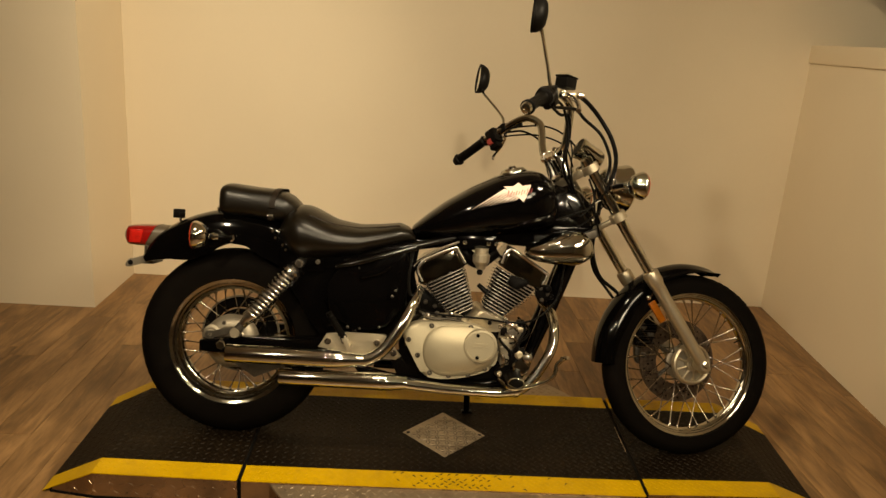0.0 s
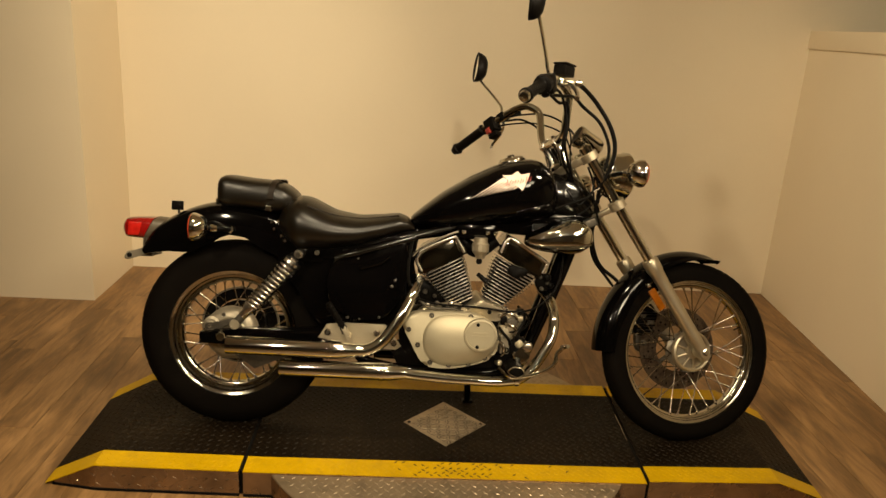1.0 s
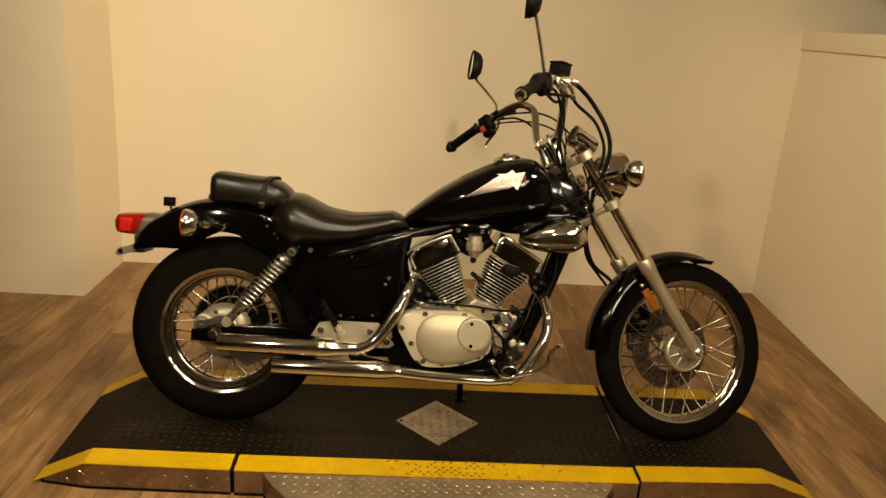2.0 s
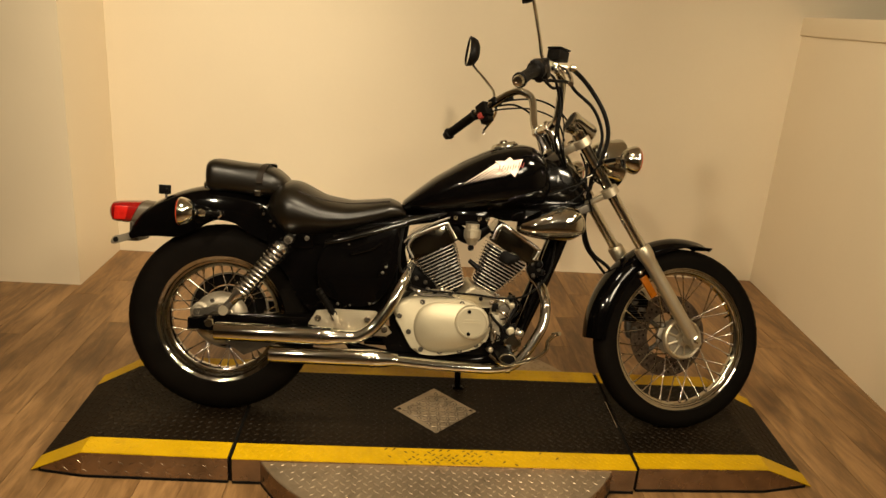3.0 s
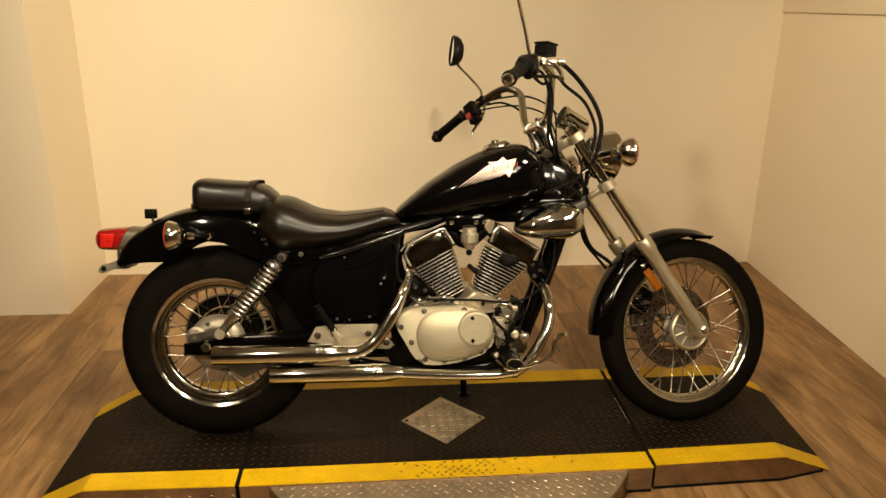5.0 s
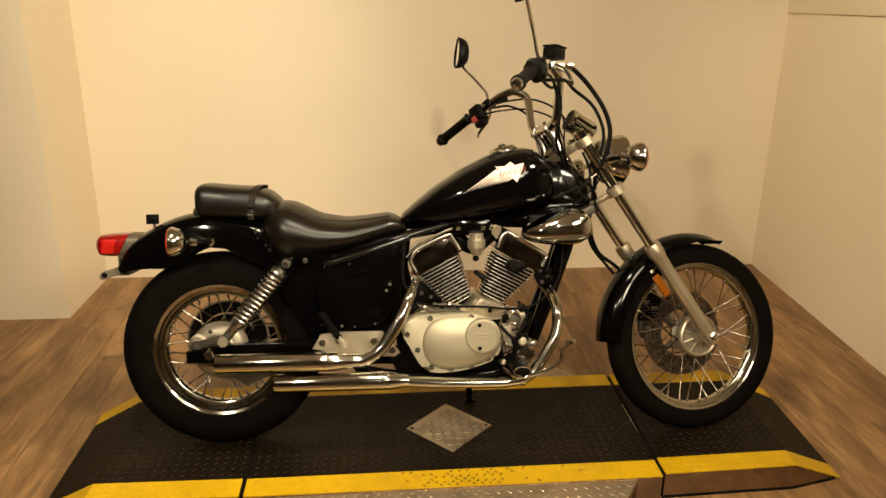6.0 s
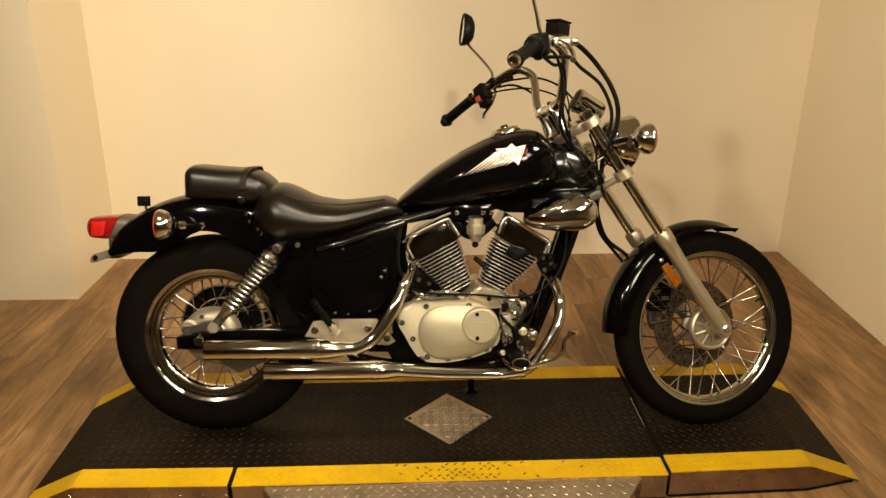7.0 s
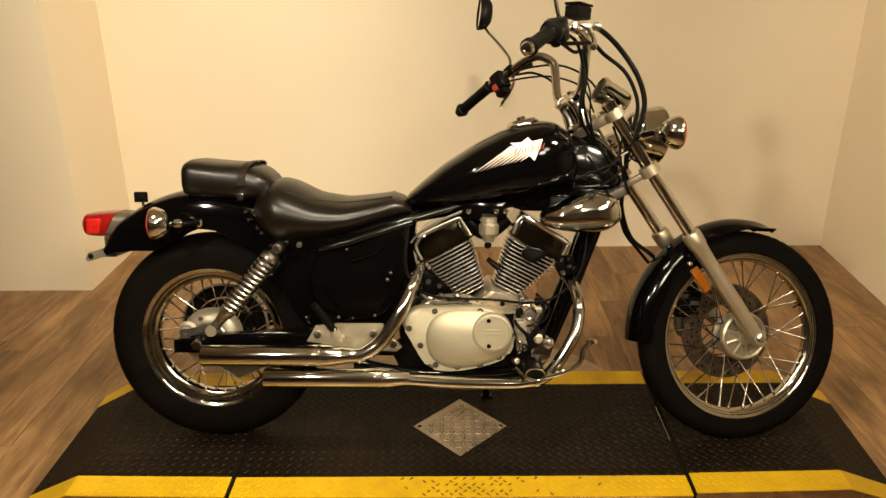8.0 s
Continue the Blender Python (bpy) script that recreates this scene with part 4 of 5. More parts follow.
# exhaust, upper and lower
def muffler(name, x0, x1, xt, z, r, y):
    m = part(name, lathe([(r * 0.55, 0.018), (r * 0.62, 0.0), (r * 0.95, 0.0), (r, 0.004), (r, x1 - x0 - 0.035), (r * 1.045, x1 - x0 - 0.033), (r * 1.045, x1 - x0 - 0.020), (r, x1 - x0 - 0.018), (r, x1 - x0), (0.0185, xt - x0)], (x0, y, z), (1, 0, -0.004), 40), CHROME, bike, "long chrome muffler", sharp=30)
    for k in (0.012, 0.024):
        part("band", lathe([(r * 1.02, -0.003), (r * 1.05, 0), (r * 1.02, 0.003)], (x1 - 0.018 - k + 0.006, y, z), (1, 0, 0), 40), CHROME, m)
    return m


up = muffler("upper_muffler", -0.729, -0.396, -0.340, 0.297, 0.0275, -0.190)
part("header_pipe", tube([(-0.345, -0.190, 0.296), (-0.310, -0.188, 0.298), (-0.266, -0.182, 0.325), (-0.230, -0.175, 0.374), (-0.204, -0.165, 0.420), (-0.180, -0.140, 0.470), (-0.165, -0.09, 0.510)], 0.0185, 18), CHROME, up, "polished bent header pipe")
low = muffler("lower_muffler", -0.569, -0.237, -0.187, 0.234, 0.026, -0.185)
part("header_pipe", tube([(-0.190, -0.185, 0.229), (-0.074, -0.178, 0.219), (0.04, -0.172, 0.214), (0.110, -0.168, 0.214), (0.170, -0.165, 0.228), (0.214, -0.155, 0.275), (0.255, -0.140, 0.345), (0.266, -0.118, 0.400), (0.264, -0.085, 0.438), (0.252, -0.050, 0.468), (0.236, -0.020, 0.485)], 0.0160, 18), CHROME, low, "polished bent header pipe")
part("pipe_clamp", lathe([(0.0175, -0.008), (0.021, -0.006), (0.021, 0.006), (0.0175, 0.008)], (0.150, -0.166, 0.221), (1, 0, 0.2), 20), CHROME, low)
part("exhaust_bracket", prism([(-0.465, 0.318), (-0.440, 0.362), (-0.380, 0.368), (-0.260, 0.368), (-0.208, 0.302), (-0.225, 0.290), (-0.330, 0.296)], -0.135, -0.128, 0.002), ALU, bike, "silver plate holding the mufflers")
for x, z in ((-0.435, 0.338), (-0.285, 0.340), (-0.385, 0.342), (-0.232, 0.312)):
    part("bracket_bolt", lathe([(0.011, 0), (0.011, 0.006), (0.007, 0.010)], (x, -0.135, z), (0, -1, 0), 6), SPOKE, bike, sharp=20)
peg = part("passenger_peg", tube([(-0.382, -0.175, 0.356), (-0.431, -0.200, 0.438)], [(0, 0.009), (0.1, 0.0105), (0.92, 0.0105), (1, 0.009)], 16, smooth=False), PLASTIC, bike, "folded black rubber passenger peg")
for k in range(7):
    c = Vector((-0.386, -0.169, 0.360)) + Vector((-0.039, -0.029, 0.067)) * k / 6
    part("rubber_ring", lathe([(0.0104, -0.003), (0.0114, -0.001), (0.0114, 0.001), (0.0104, 0.003)], c, (-0.048, -0.035, 0.082), 16), PLASTIC, peg)
for dy in (-0.010, 0.010):
    part("peg_hinge", prism([(-0.392, 0.362), (-0.380, 0.368), (-0.360, 0.330), (-0.372, 0.324)], -0.172 + dy - 0.003, -0.172 + dy + 0.003, 0.001), ALU, peg, "bright peg fork")
part("peg_pin", tube([(-0.368, -0.190, 0.332), (-0.368, -0.134, 0.332)], 0.006, 10, smooth=False), ALU, peg)

# engine
part("crankcase", prism(rounded([(-0.215, 0.30), (-0.20, 0.400), (-0.06, 0.412), (0.08, 0.412), (0.15, 0.392), (0.165, 0.31), (0.13, 0.245), (-0.05, 0.225), (-0.17, 0.235)], 3), -0.105, 0.105, 0.015), SATIN, bike, "dark cast engine crankcase")
case_line = rounded([(-0.206, 0.378), (-0.172, 0.412), (-0.08, 0.420), (0.020, 0.416), (0.070, 0.382), (0.092, 0.335), (0.078, 0.292), (0.042, 0.268), (-0.040, 0.247), (-0.112, 0.246), (-0.145, 0.263), (-0.182, 0.325)], 4)
clutch = part("clutch_cover", prism(case_line, -0.160, -0.100, 0.012, 4), COVER, bike, "satin silver engine side cover")
dome = rounded([(-0.145, 0.334), (-0.126, 0.388), (-0.074, 0.412), (0.020, 0.409), (0.068, 0.378), (0.086, 0.338), (0.072, 0.296), (0.018, 0.264), (-0.072, 0.252), (-0.126, 0.276)], 5)
part("cover_dome", smoothed(pillow(dome, -0.160, -0.186, -0.150, 12, 3.0), 1, 0.3), COVER, clutch, sharp=80)
capd = part("round_cap", lathe([(0.052, 0.0), (0.052, 0.012), (0.050, 0.016), (0.044, 0.017), (0.043, 0.0145), (0.0, 0.0145)], (0.031, -0.173, 0.357), (0, -1, 0), 48), COVER, clutch, "round silver cap with plain raised bars")
for z, w in ((0.363, 0.022), (0.354, 0.026)):
    part("cap_bar", box(0.031 - w, 0.031 + w, -0.1892, -0.1872, z - 0.003, z + 0.003), COVER, capd, smooth=False)
for x, z in ((0.021, 0.390), (0.022, 0.322)):
    part("cap_screw", lathe([(0.0055, 0), (0.0055, 0.004), (0.002, 0.004)], (x, -0.187, z), (0, -1, 0), 12), SATIN, capd)
for x, z in ((-0.188, 0.362), (-0.158, 0.315), (-0.118, 0.262), (-0.060, 0.256), (0.0, 0.262), (0.050, 0.283), (0.082, 0.345), (-0.12, 0.408), (0.0, 0.409)):
    part("cover_bolt", lathe([(0.008, -0.004), (0.008, 0.003), (0.004, 0.003), (0.003, 0.0)], (x, -0.160, z), (0, -1, 0), 12), ALUDARK, clutch)


def cylinder(name, b0, b1, w0, w1, ang, head, cover_y):
    """A finned barrel from b0 to b1 (x, z), fins w0 to w1 long, tilted by ang degrees."""
    a, b = Vector((b0[0], 0, b0[1])), Vector((b1[0], 0, b1[1]))
    u = (b - a).normalized()
    core = part(name, tube([a - u * 0.02, b], 0.030, 24, smooth=False), SATIN, bike, "finned air-cooled engine cylinder")
    n = 13
    fa = radians(ang)
    block = []
    d = Vector((math.cos(fa), 0, math.sin(fa)))
    up_ = Vector((-math.sin(fa), 0, math.cos(fa)))
    for k in range(n):
        f = k / (n - 1)
        c = a.lerp(b, f)
        w = (w0 + (w1 - w0) * min(1.0, f * 1.15)) / 2
        hy = 0.066 + 0.016 * f
        pts = []
        for q in range(20):
            t = 2 * math.pi * q / 20
            ct, st = math.cos(t), math.sin(t)
            pts.append((w * math.copysign(abs(ct) ** 0.35, ct), hy * math.copysign(abs(st) ** 0.35, st)))
        rings = [[c + d * (x * sc) + Vector((0, y * sc, 0)) + up_ * h for x, y in pts] for sc, h in ((0.93, -0.0017), (1.0, -0.0012), (1.0, 0.0012), (0.93, 0.0017))]
        part("fin", loft(rings), FIN, core, sharp=60)
        # near-black core: the shade between the fins is put into its colour
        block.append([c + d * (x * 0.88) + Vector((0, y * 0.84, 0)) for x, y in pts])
    part("barrel", loft(block), GAP, core, "near-black core, shade between the fins put into its colour", sharp=60)
    cover = part("head_cover", prism(head, -cover_y, cover_y, 0.007, 3), BLACKCHROME, core, "polished dark chrome cylinder head cover")
    return core, cover


_, cov_r = cylinder("rear_cylinder", (-0.020, 0.440), (-0.088, 0.551), 0.082, 0.146, 28, rounded([(-0.177, 0.562), (-0.172, 0.584), (-0.150, 0.611), (-0.105, 0.633), (-0.062, 0.651), (-0.047, 0.645), (-0.019, 0.602), (-0.023, 0.592), (-0.148, 0.526), (-0.160, 0.529)], 2), 0.084)
cyl_f, cov_f = cylinder("front_cylinder", (0.081, 0.445), (0.150, 0.553), 0.084, 0.150, -27, rounded([(0.084, 0.604), (0.097, 0.636), (0.113, 0.656), (0.127, 0.655), (0.180, 0.621), (0.236, 0.587), (0.243, 0.571), (0.232, 0.542), (0.212, 0.531), (0.196, 0.535), (0.092, 0.593)], 2), 0.084)
# raised trim lines on the head covers
for cov, pts in ((cov_r, [(-0.156, 0.532), (-0.172, 0.564), (-0.166, 0.584), (-0.148, 0.604), (-0.062, 0.643), (-0.050, 0.637), (-0.025, 0.598)]), (cov_f, [(0.091, 0.604), (0.102, 0.635), (0.115, 0.648), (0.126, 0.647), (0.232, 0.581), (0.236, 0.570), (0.226, 0.545)])):
    part("cover_trim", tube([(x, -0.0835, z) for x, z in pts], 0.0060, 10, 4), SPRING, cov, "bright raised edge of the cover")
    low_ = [(x * 0.86 + 0.14 * sum(q[0] for q in pts) / len(pts), z * 0.86 + 0.14 * (sum(q[1] for q in pts) / len(pts) - 0.012)) for x, z in pts]
    part("cover_step", tube([(x, -0.0838, z) for x, z in low_], 0.0032, 8, 4), BLACKCHROME, cov)
part("cover_rail", tube([(-0.186, -0.090, 0.580), (-0.166, -0.090, 0.601), (-0.105, -0.090, 0.639), (-0.048, -0.090, 0.664)], 0.0036, 10), SPRING, cov_r, "thin bright rail over the rear cover")
part("breather_stub", tube([(0.024, -0.055, 0.529), (0.054, -0.072, 0.506)], [(0, 0.007), (0.3, 0.009), (1, 0.009)], 14, smooth=False), SATIN, cyl_f, "short black breather stub")
part("head_plate", prism(rounded([(0.112, 0.548), (0.126, 0.568), (0.148, 0.563), (0.172, 0.556), (0.180, 0.543), (0.162, 0.536), (0.150, 0.524), (0.136, 0.530), (0.122, 0.533)], 3), -0.094, -0.082, 0.004), SATIN, cov_f, "black bracket over the cover edge")
part("cylinder_base", prism(rounded([(-0.022, 0.398), (-0.010, 0.420), (0.018, 0.445), (0.032, 0.458), (0.050, 0.449), (0.092, 0.434), (0.122, 0.416), (0.122, 0.394)], 3), -0.128, 0.09, 0.008), ALU, bike, "cast silver cylinder base")
part("crankcase_top", prism(rounded([(-0.150, 0.405), (-0.140, 0.425), (-0.060, 0.436), (-0.010, 0.425), (0.0, 0.405)], 3), -0.112, -0.07, 0.006), ALU, bike, "grey rib on top of the crankcase")
for k, (x, z, r) in enumerate(((-0.132, 0.434, 0.010), (-0.104, 0.440, 0.008), (-0.082, 0.432, 0.006), (-0.060, 0.440, 0.009), (-0.034, 0.430, 0.007), (0.060, 0.420, 0.007), (0.095, 0.410, 0.008))):
    part("case_fitting", lathe([(r, -0.02), (r, 0.004), (r * 0.75, 0.010), (r * 0.4, 0.012)], (x, -0.124, z), (0.1 * (k % 3 - 1), -1, 0.15), 10), (SPOKE, ALUDARK, SATIN)[k % 3], bike)
part("oil_line", tube([(-0.158, -0.118, 0.446), (-0.120, -0.134, 0.425), (-0.060, -0.136, 0.428), (-0.022, -0.130, 0.418)], 0.0050, 10), ALUDARK, bike, "thin grey oil line")
carb = part("carburettor", box(-0.055, 0.075, -0.085, 0.085, 0.640, 0.690, 0.014), BLACK, bike, "black carburettor between the cylinders")
part("carb_bowl", lathe([(0.0, 0.036), (0.014, 0.035), (0.017, 0.024), (0.026, 0.012), (0.027, -0.010), (0.021, -0.016), (0.021, -0.03)], (0.024, -0.095, 0.618), (0, 0, -1), 14), ALU, carb, "bright six-sided float bowl", sharp=20)
part("intake", tube([(-0.04, -0.03, 0.64), (0.02, -0.03, 0.60), (0.08, -0.03, 0.64)], 0.022, 14), SATIN, carb)
part("carb_screw", lathe([(0.004, 0), (0.009, 0.001), (0.010, 0.004), (0.008, 0.008), (0.004, 0.008)], (0.022, -0.092, 0.574), (0, -1, 0), 14), SATIN, carb)
for x in (-0.03, 0.045, 0.07):
    part("carb_clip", lathe([(0.006, 0), (0.007, 0.004), (0.003, 0.007)], (x, -0.086, 0.664), (0, -1, 0), 12), CHROME, carb)
# chrome air-box shell
air = [(0.158, 0.638, 0.658, 0.016, 2.1), (0.164, 0.631, 0.668, 0.034, 2.3), (0.186, 0.622, 0.680, 0.050, 2.3), (0.208, 0.617, 0.691, 0.060, 2.3), (0.252, 0.612, 0.712, 0.068, 2.4), (0.296, 0.612, 0.724, 0.071, 2.4), (0.326, 0.616, 0.722, 0.070, 2.5), (0.346, 0.627, 0.711, 0.062, 2.5), (0.359, 0.638, 0.695, 0.048, 2.4), (0.366, 0.650, 0.676, 0.028, 2.2)]
bm = smoothed(loft(soft_sections(air, 32, 36)), 1)
bmesh.ops.translate(bm, verts=bm.verts, vec=(0, -0.110, 0))
shell = part("air_cleaner", bm, CHROME, bike, "teardrop chrome air cleaner shell", sharp=80)
bm = loft([[(x, -0.110 + (w + 0.0035) * math.cos(a), (zb + (zt - zb) * 0.18) + 0.004 * math.sin(a)) for a in (0, 1.57, 3.14, 4.71)] for x, zb, zt, w, p in air])
part("seam", bm, CHROME, shell)
part("frame_gusset", prism([(0.02, 0.690), (0.26, 0.735), (0.40, 0.735), (0.385, 0.690), (0.30, 0.655), (0.12, 0.660)], -0.045, 0.045, 0.008), BLACK, bike, "black frame gusset under the tank")
part("airbox_mount", box(0.19, 0.33, -0.06, 0.03, 0.62, 0.70, 0.01), SATIN, shell)

# brake pedal, foot peg, lower right clutter
peg2 = part("rider_peg", prism(rounded([(0.112, 0.258), (0.128, 0.278), (0.158, 0.274), (0.164, 0.254), (0.142, 0.243)], 3), -0.235, -0.130, 0.004), PLASTIC, bike, "black rubber rider foot peg")
part("peg_trim", tube([(x, -0.236, z) for x, z in rounded([(0.114, 0.258), (0.129, 0.276), (0.157, 0.272), (0.162, 0.255), (0.142, 0.245)], 4)] + [(0.114, -0.236, 0.258)], 0.0025, 8, 1, smooth=False), CHROME, peg2, "chrome trim round the peg end")
part("peg_bracket", prism([(0.085, 0.275), (0.125, 0.335), (0.172, 0.348), (0.182, 0.330), (0.172, 0.280), (0.150, 0.235), (0.105, 0.240)], -0.128, -0.116, 0.004), SATIN, peg2, "dark foot peg bracket")
part("bracket_bolt", lathe([(0.013, 0), (0.013, 0.008), (0.008, 0.012)], (0.158, -0.128, 0.325), (0, -1, 0), 14), ALU, peg2)
mount = part("pedal_mount", prism(rounded([(0.135, 0.301), (0.148, 0.314), (0.167, 0.334), (0.180, 0.339), (0.192, 0.328), (0.190, 0.311), (0.176, 0.296), (0.180, 0.274), (0.156, 0.266), (0.138, 0.281)], 3), -0.176, -0.140, 0.009), CHROME, bike, "polished cast pedal mount")
part("mount_boss", lathe([(0.015, -0.012), (0.016, 0.0), (0.012, 0.007), (0.005, 0.009)], (0.178, -0.178, 0.326), (0, -1, 0), 20), SPRING, mount)
pedal = part("brake_pedal", tube([(0.095, -0.160, 0.252), (0.130, -0.190, 0.234), (0.167, -0.190, 0.237), (0.222, -0.190, 0.253), (0.260, -0.190, 0.279), (0.267, -0.190, 0.313), (0.290, -0.190, 0.336)], 0.006, 10), CHROME, bike, "bent chrome brake pedal")
part("pedal_pad", tube([(0.282, -0.180, 0.331), (0.296, -0.208, 0.340)], 0.0062, 12, smooth=False), CHROME, pedal)
part("master_cylinder", box(0.098, 0.128, -0.135, -0.105, 0.290, 0.375, 0.008), TANHUB, bike, "grimy grey switch housing by the crankcase")
for k, (x, z, r) in enumerate(((0.128, 0.398, 0.012), (0.146, 0.352, 0.010), (0.118, 0.304, 0.011), (0.146, 0.302, 0.012), (0.170, 0.322, 0.009), (0.100, 0.262, 0.010), (0.155, 0.420, 0.009), (0.112, 0.43, 0.008), (0.104, 0.345, 0.009), (0.162, 0.386, 0.008), (0.118, 0.365, 0.007))):
    part("fitting", lathe([(r * 0.5, -0.05), (r, -0.045), (r, 0.0), (r * 0.8, 0.006), (r * 0.45, 0.008), (r * 0.4, 0.004)], (x, -0.118 - 0.006 * (k % 3), z), (0.1 * (k % 3 - 1), -1, 0.1 * (k % 2)), 12), (TANHUB, ALU, SATIN, SPOKE)[k % 4], bike)
for pts, r, mat in (([(0.100, -0.125, 0.410), (0.118, -0.140, 0.422), (0.140, -0.140, 0.412), (0.150, -0.125, 0.392)], 0.0050, SPOKE), ([(0.112, -0.130, 0.388), (0.130, -0.142, 0.384), (0.146, -0.138, 0.368), (0.140, -0.128, 0.345)], 0.0055, SPOKE), ([(0.096, -0.125, 0.330), (0.106, -0.140, 0.322), (0.112, -0.140, 0.300), (0.106, -0.125, 0.285)], 0.0055, SPOKE), ([(0.165, -0.105, 0.430), (0.170, -0.125, 0.400), (0.150, -0.136, 0.352), (0.152, -0.125, 0.320)], 0.0060, PLASTIC), ([(0.095, -0.120, 0.372), (0.104, -0.138, 0.360), (0.126, -0.136, 0.336), (0.135, -0.120, 0.310)], 0.0045, PLASTIC)):
    part("small_hose", tube(pts, r, 8), mat, bike)
for x, z, w, h in ((0.132, 0.372, 0.016, 0.010), (0.106, 0.396, 0.010, 0.014), (0.120, 0.330, 0.012, 0.012), (0.156, 0.404, 0.010, 0.008)):
    part("cast_lug", box(x - w, x + w, -0.134, -0.11, z - h, z + h, 0.004), SATIN if h > 0.011 else ALU, bike)
stand = part("side_stand", tube([(0.02, 0.10, 0.235), (0.03, 0.155, 0.12), (0.035, 0.185, 0.045)], 0.011, 12), SATIN, bike, "black steel side stand")
part("stand_foot", box(0.018, 0.055, 0.175, 0.205, 0.038, 0.047, 0.003), SATIN, stand)

part("pump_casting", prism(rounded([(0.092, 0.375), (0.105, 0.415), (0.135, 0.428), (0.165, 0.410), (0.158, 0.375), (0.140, 0.352), (0.128, 0.310), (0.105, 0.300), (0.098, 0.335)], 3), -0.122, -0.10, 0.006), ALU, bike, "grimy silver casting beside the crankcase")
part("pump_cover", prism(rounded([(0.115, 0.395), (0.132, 0.408), (0.150, 0.398), (0.146, 0.378), (0.124, 0.376)], 3), -0.137, -0.126, 0.004), ALUDARK, bike)
part("lower_frame_rail", tube([(0.13, -0.095, 0.232), (0.02, -0.105, 0.222), (-0.20, -0.110, 0.226), (-0.34, -0.105, 0.250)], 0.015, 14), BLACK, bike, "black lower frame rail")
# dark plate added to stand for the shade below the crankcase
part("sump_shade_plate", prism([(-0.22, 0.24), (-0.25, 0.30), (-0.19, 0.33), (-0.14, 0.255), (-0.04, 0.238), (0.06, 0.262), (0.10, 0.245), (0.0, 0.215), (-0.15, 0.218)], -0.104, -0.096, 0.002), SATIN, bike, "dark plate added for the shade under the crankcase")
# cables on the engine
for pts, r in (([(0.292, -0.080, 0.640), (0.279, -0.112, 0.555), (0.266, -0.120, 0.508), (0.241, -0.122, 0.470), (0.188, -0.130, 0.434), (0.12, -0.145, 0.428), (0.03, -0.145, 0.436), (-0.10, -0.14, 0.440), (-0.16, -0.12, 0.45)], 0.0033), ([(-0.19, -0.11, 0.63), (-0.198, -0.125, 0.56), (-0.193, -0.125, 0.50), (-0.16, -0.115, 0.455)], 0.0055), ([(0.16, -0.05, 0.43), (0.19, -0.10, 0.40), (0.165, -0.13, 0.37), (0.12, -0.13, 0.36)], 0.004)):
    part("engine_cable", tube(pts, r, 8), PLASTIC, bike, "black rubber cable")
part("front_bracket", prism([(0.205, 0.535), (0.232, 0.548), (0.262, 0.520), (0.250, 0.490), (0.222, 0.480), (0.208, 0.505)], -0.070, -0.050, 0.004), SATIN, bike, "black engine bracket at the front cylinder")
for x, z in ((0.222, 0.530), (0.246, 0.512), (0.228, 0.494)):
    part("bracket_bolt", lathe([(0.007, 0), (0.007, 0.005), (0.004, 0.008)], (x, -0.071, z), (0, -1, 0), 6), ALUDARK, bike, sharp=20)
part("starter_housing", prism(rounded([(-0.205, 0.425), (-0.200, 0.478), (-0.165, 0.502), (-0.120, 0.490), (-0.085, 0.455), (-0.080, 0.420)], 3), -0.036, 0.050, 0.010), SATIN, bike, "dark starter housing behind the cylinders")
for x, z, r in ((-0.172, 0.478, 0.010), (-0.140, 0.462, 0.008), (-0.110, 0.450, 0.007)):
    part("starter_bolt", lathe([(r, 0.0), (r, 0.006), (r * 0.6, 0.010)], (x, -0.037, z), (0, -1, 0), 10), ALUDARK, bike)
for x, z, r in ((0.243, 0.530, 0.013), (0.255, 0.505, 0.010)):
    part("bracket_boss", lathe([(r, -0.015), (r, 0.006), (r * 0.7, 0.012), (r * 0.3, 0.013)], (x, -0.072, z), (0.2, -1, 0.1), 14), SATIN, bike)

# ---- fork, handlebar and front end (all turned with the bars) ----
A = Vector((0.749, 0, 0.305))
U = Vector((-0.566, 0, 0.824)).normalized()


def at(s, y):
    return A + U * s + Vector((0, y, 0))


def spart_(name, bm, mat, label="", sharp=35):
    return spart(name, bm, mat, bike, label, sharp=sharp)


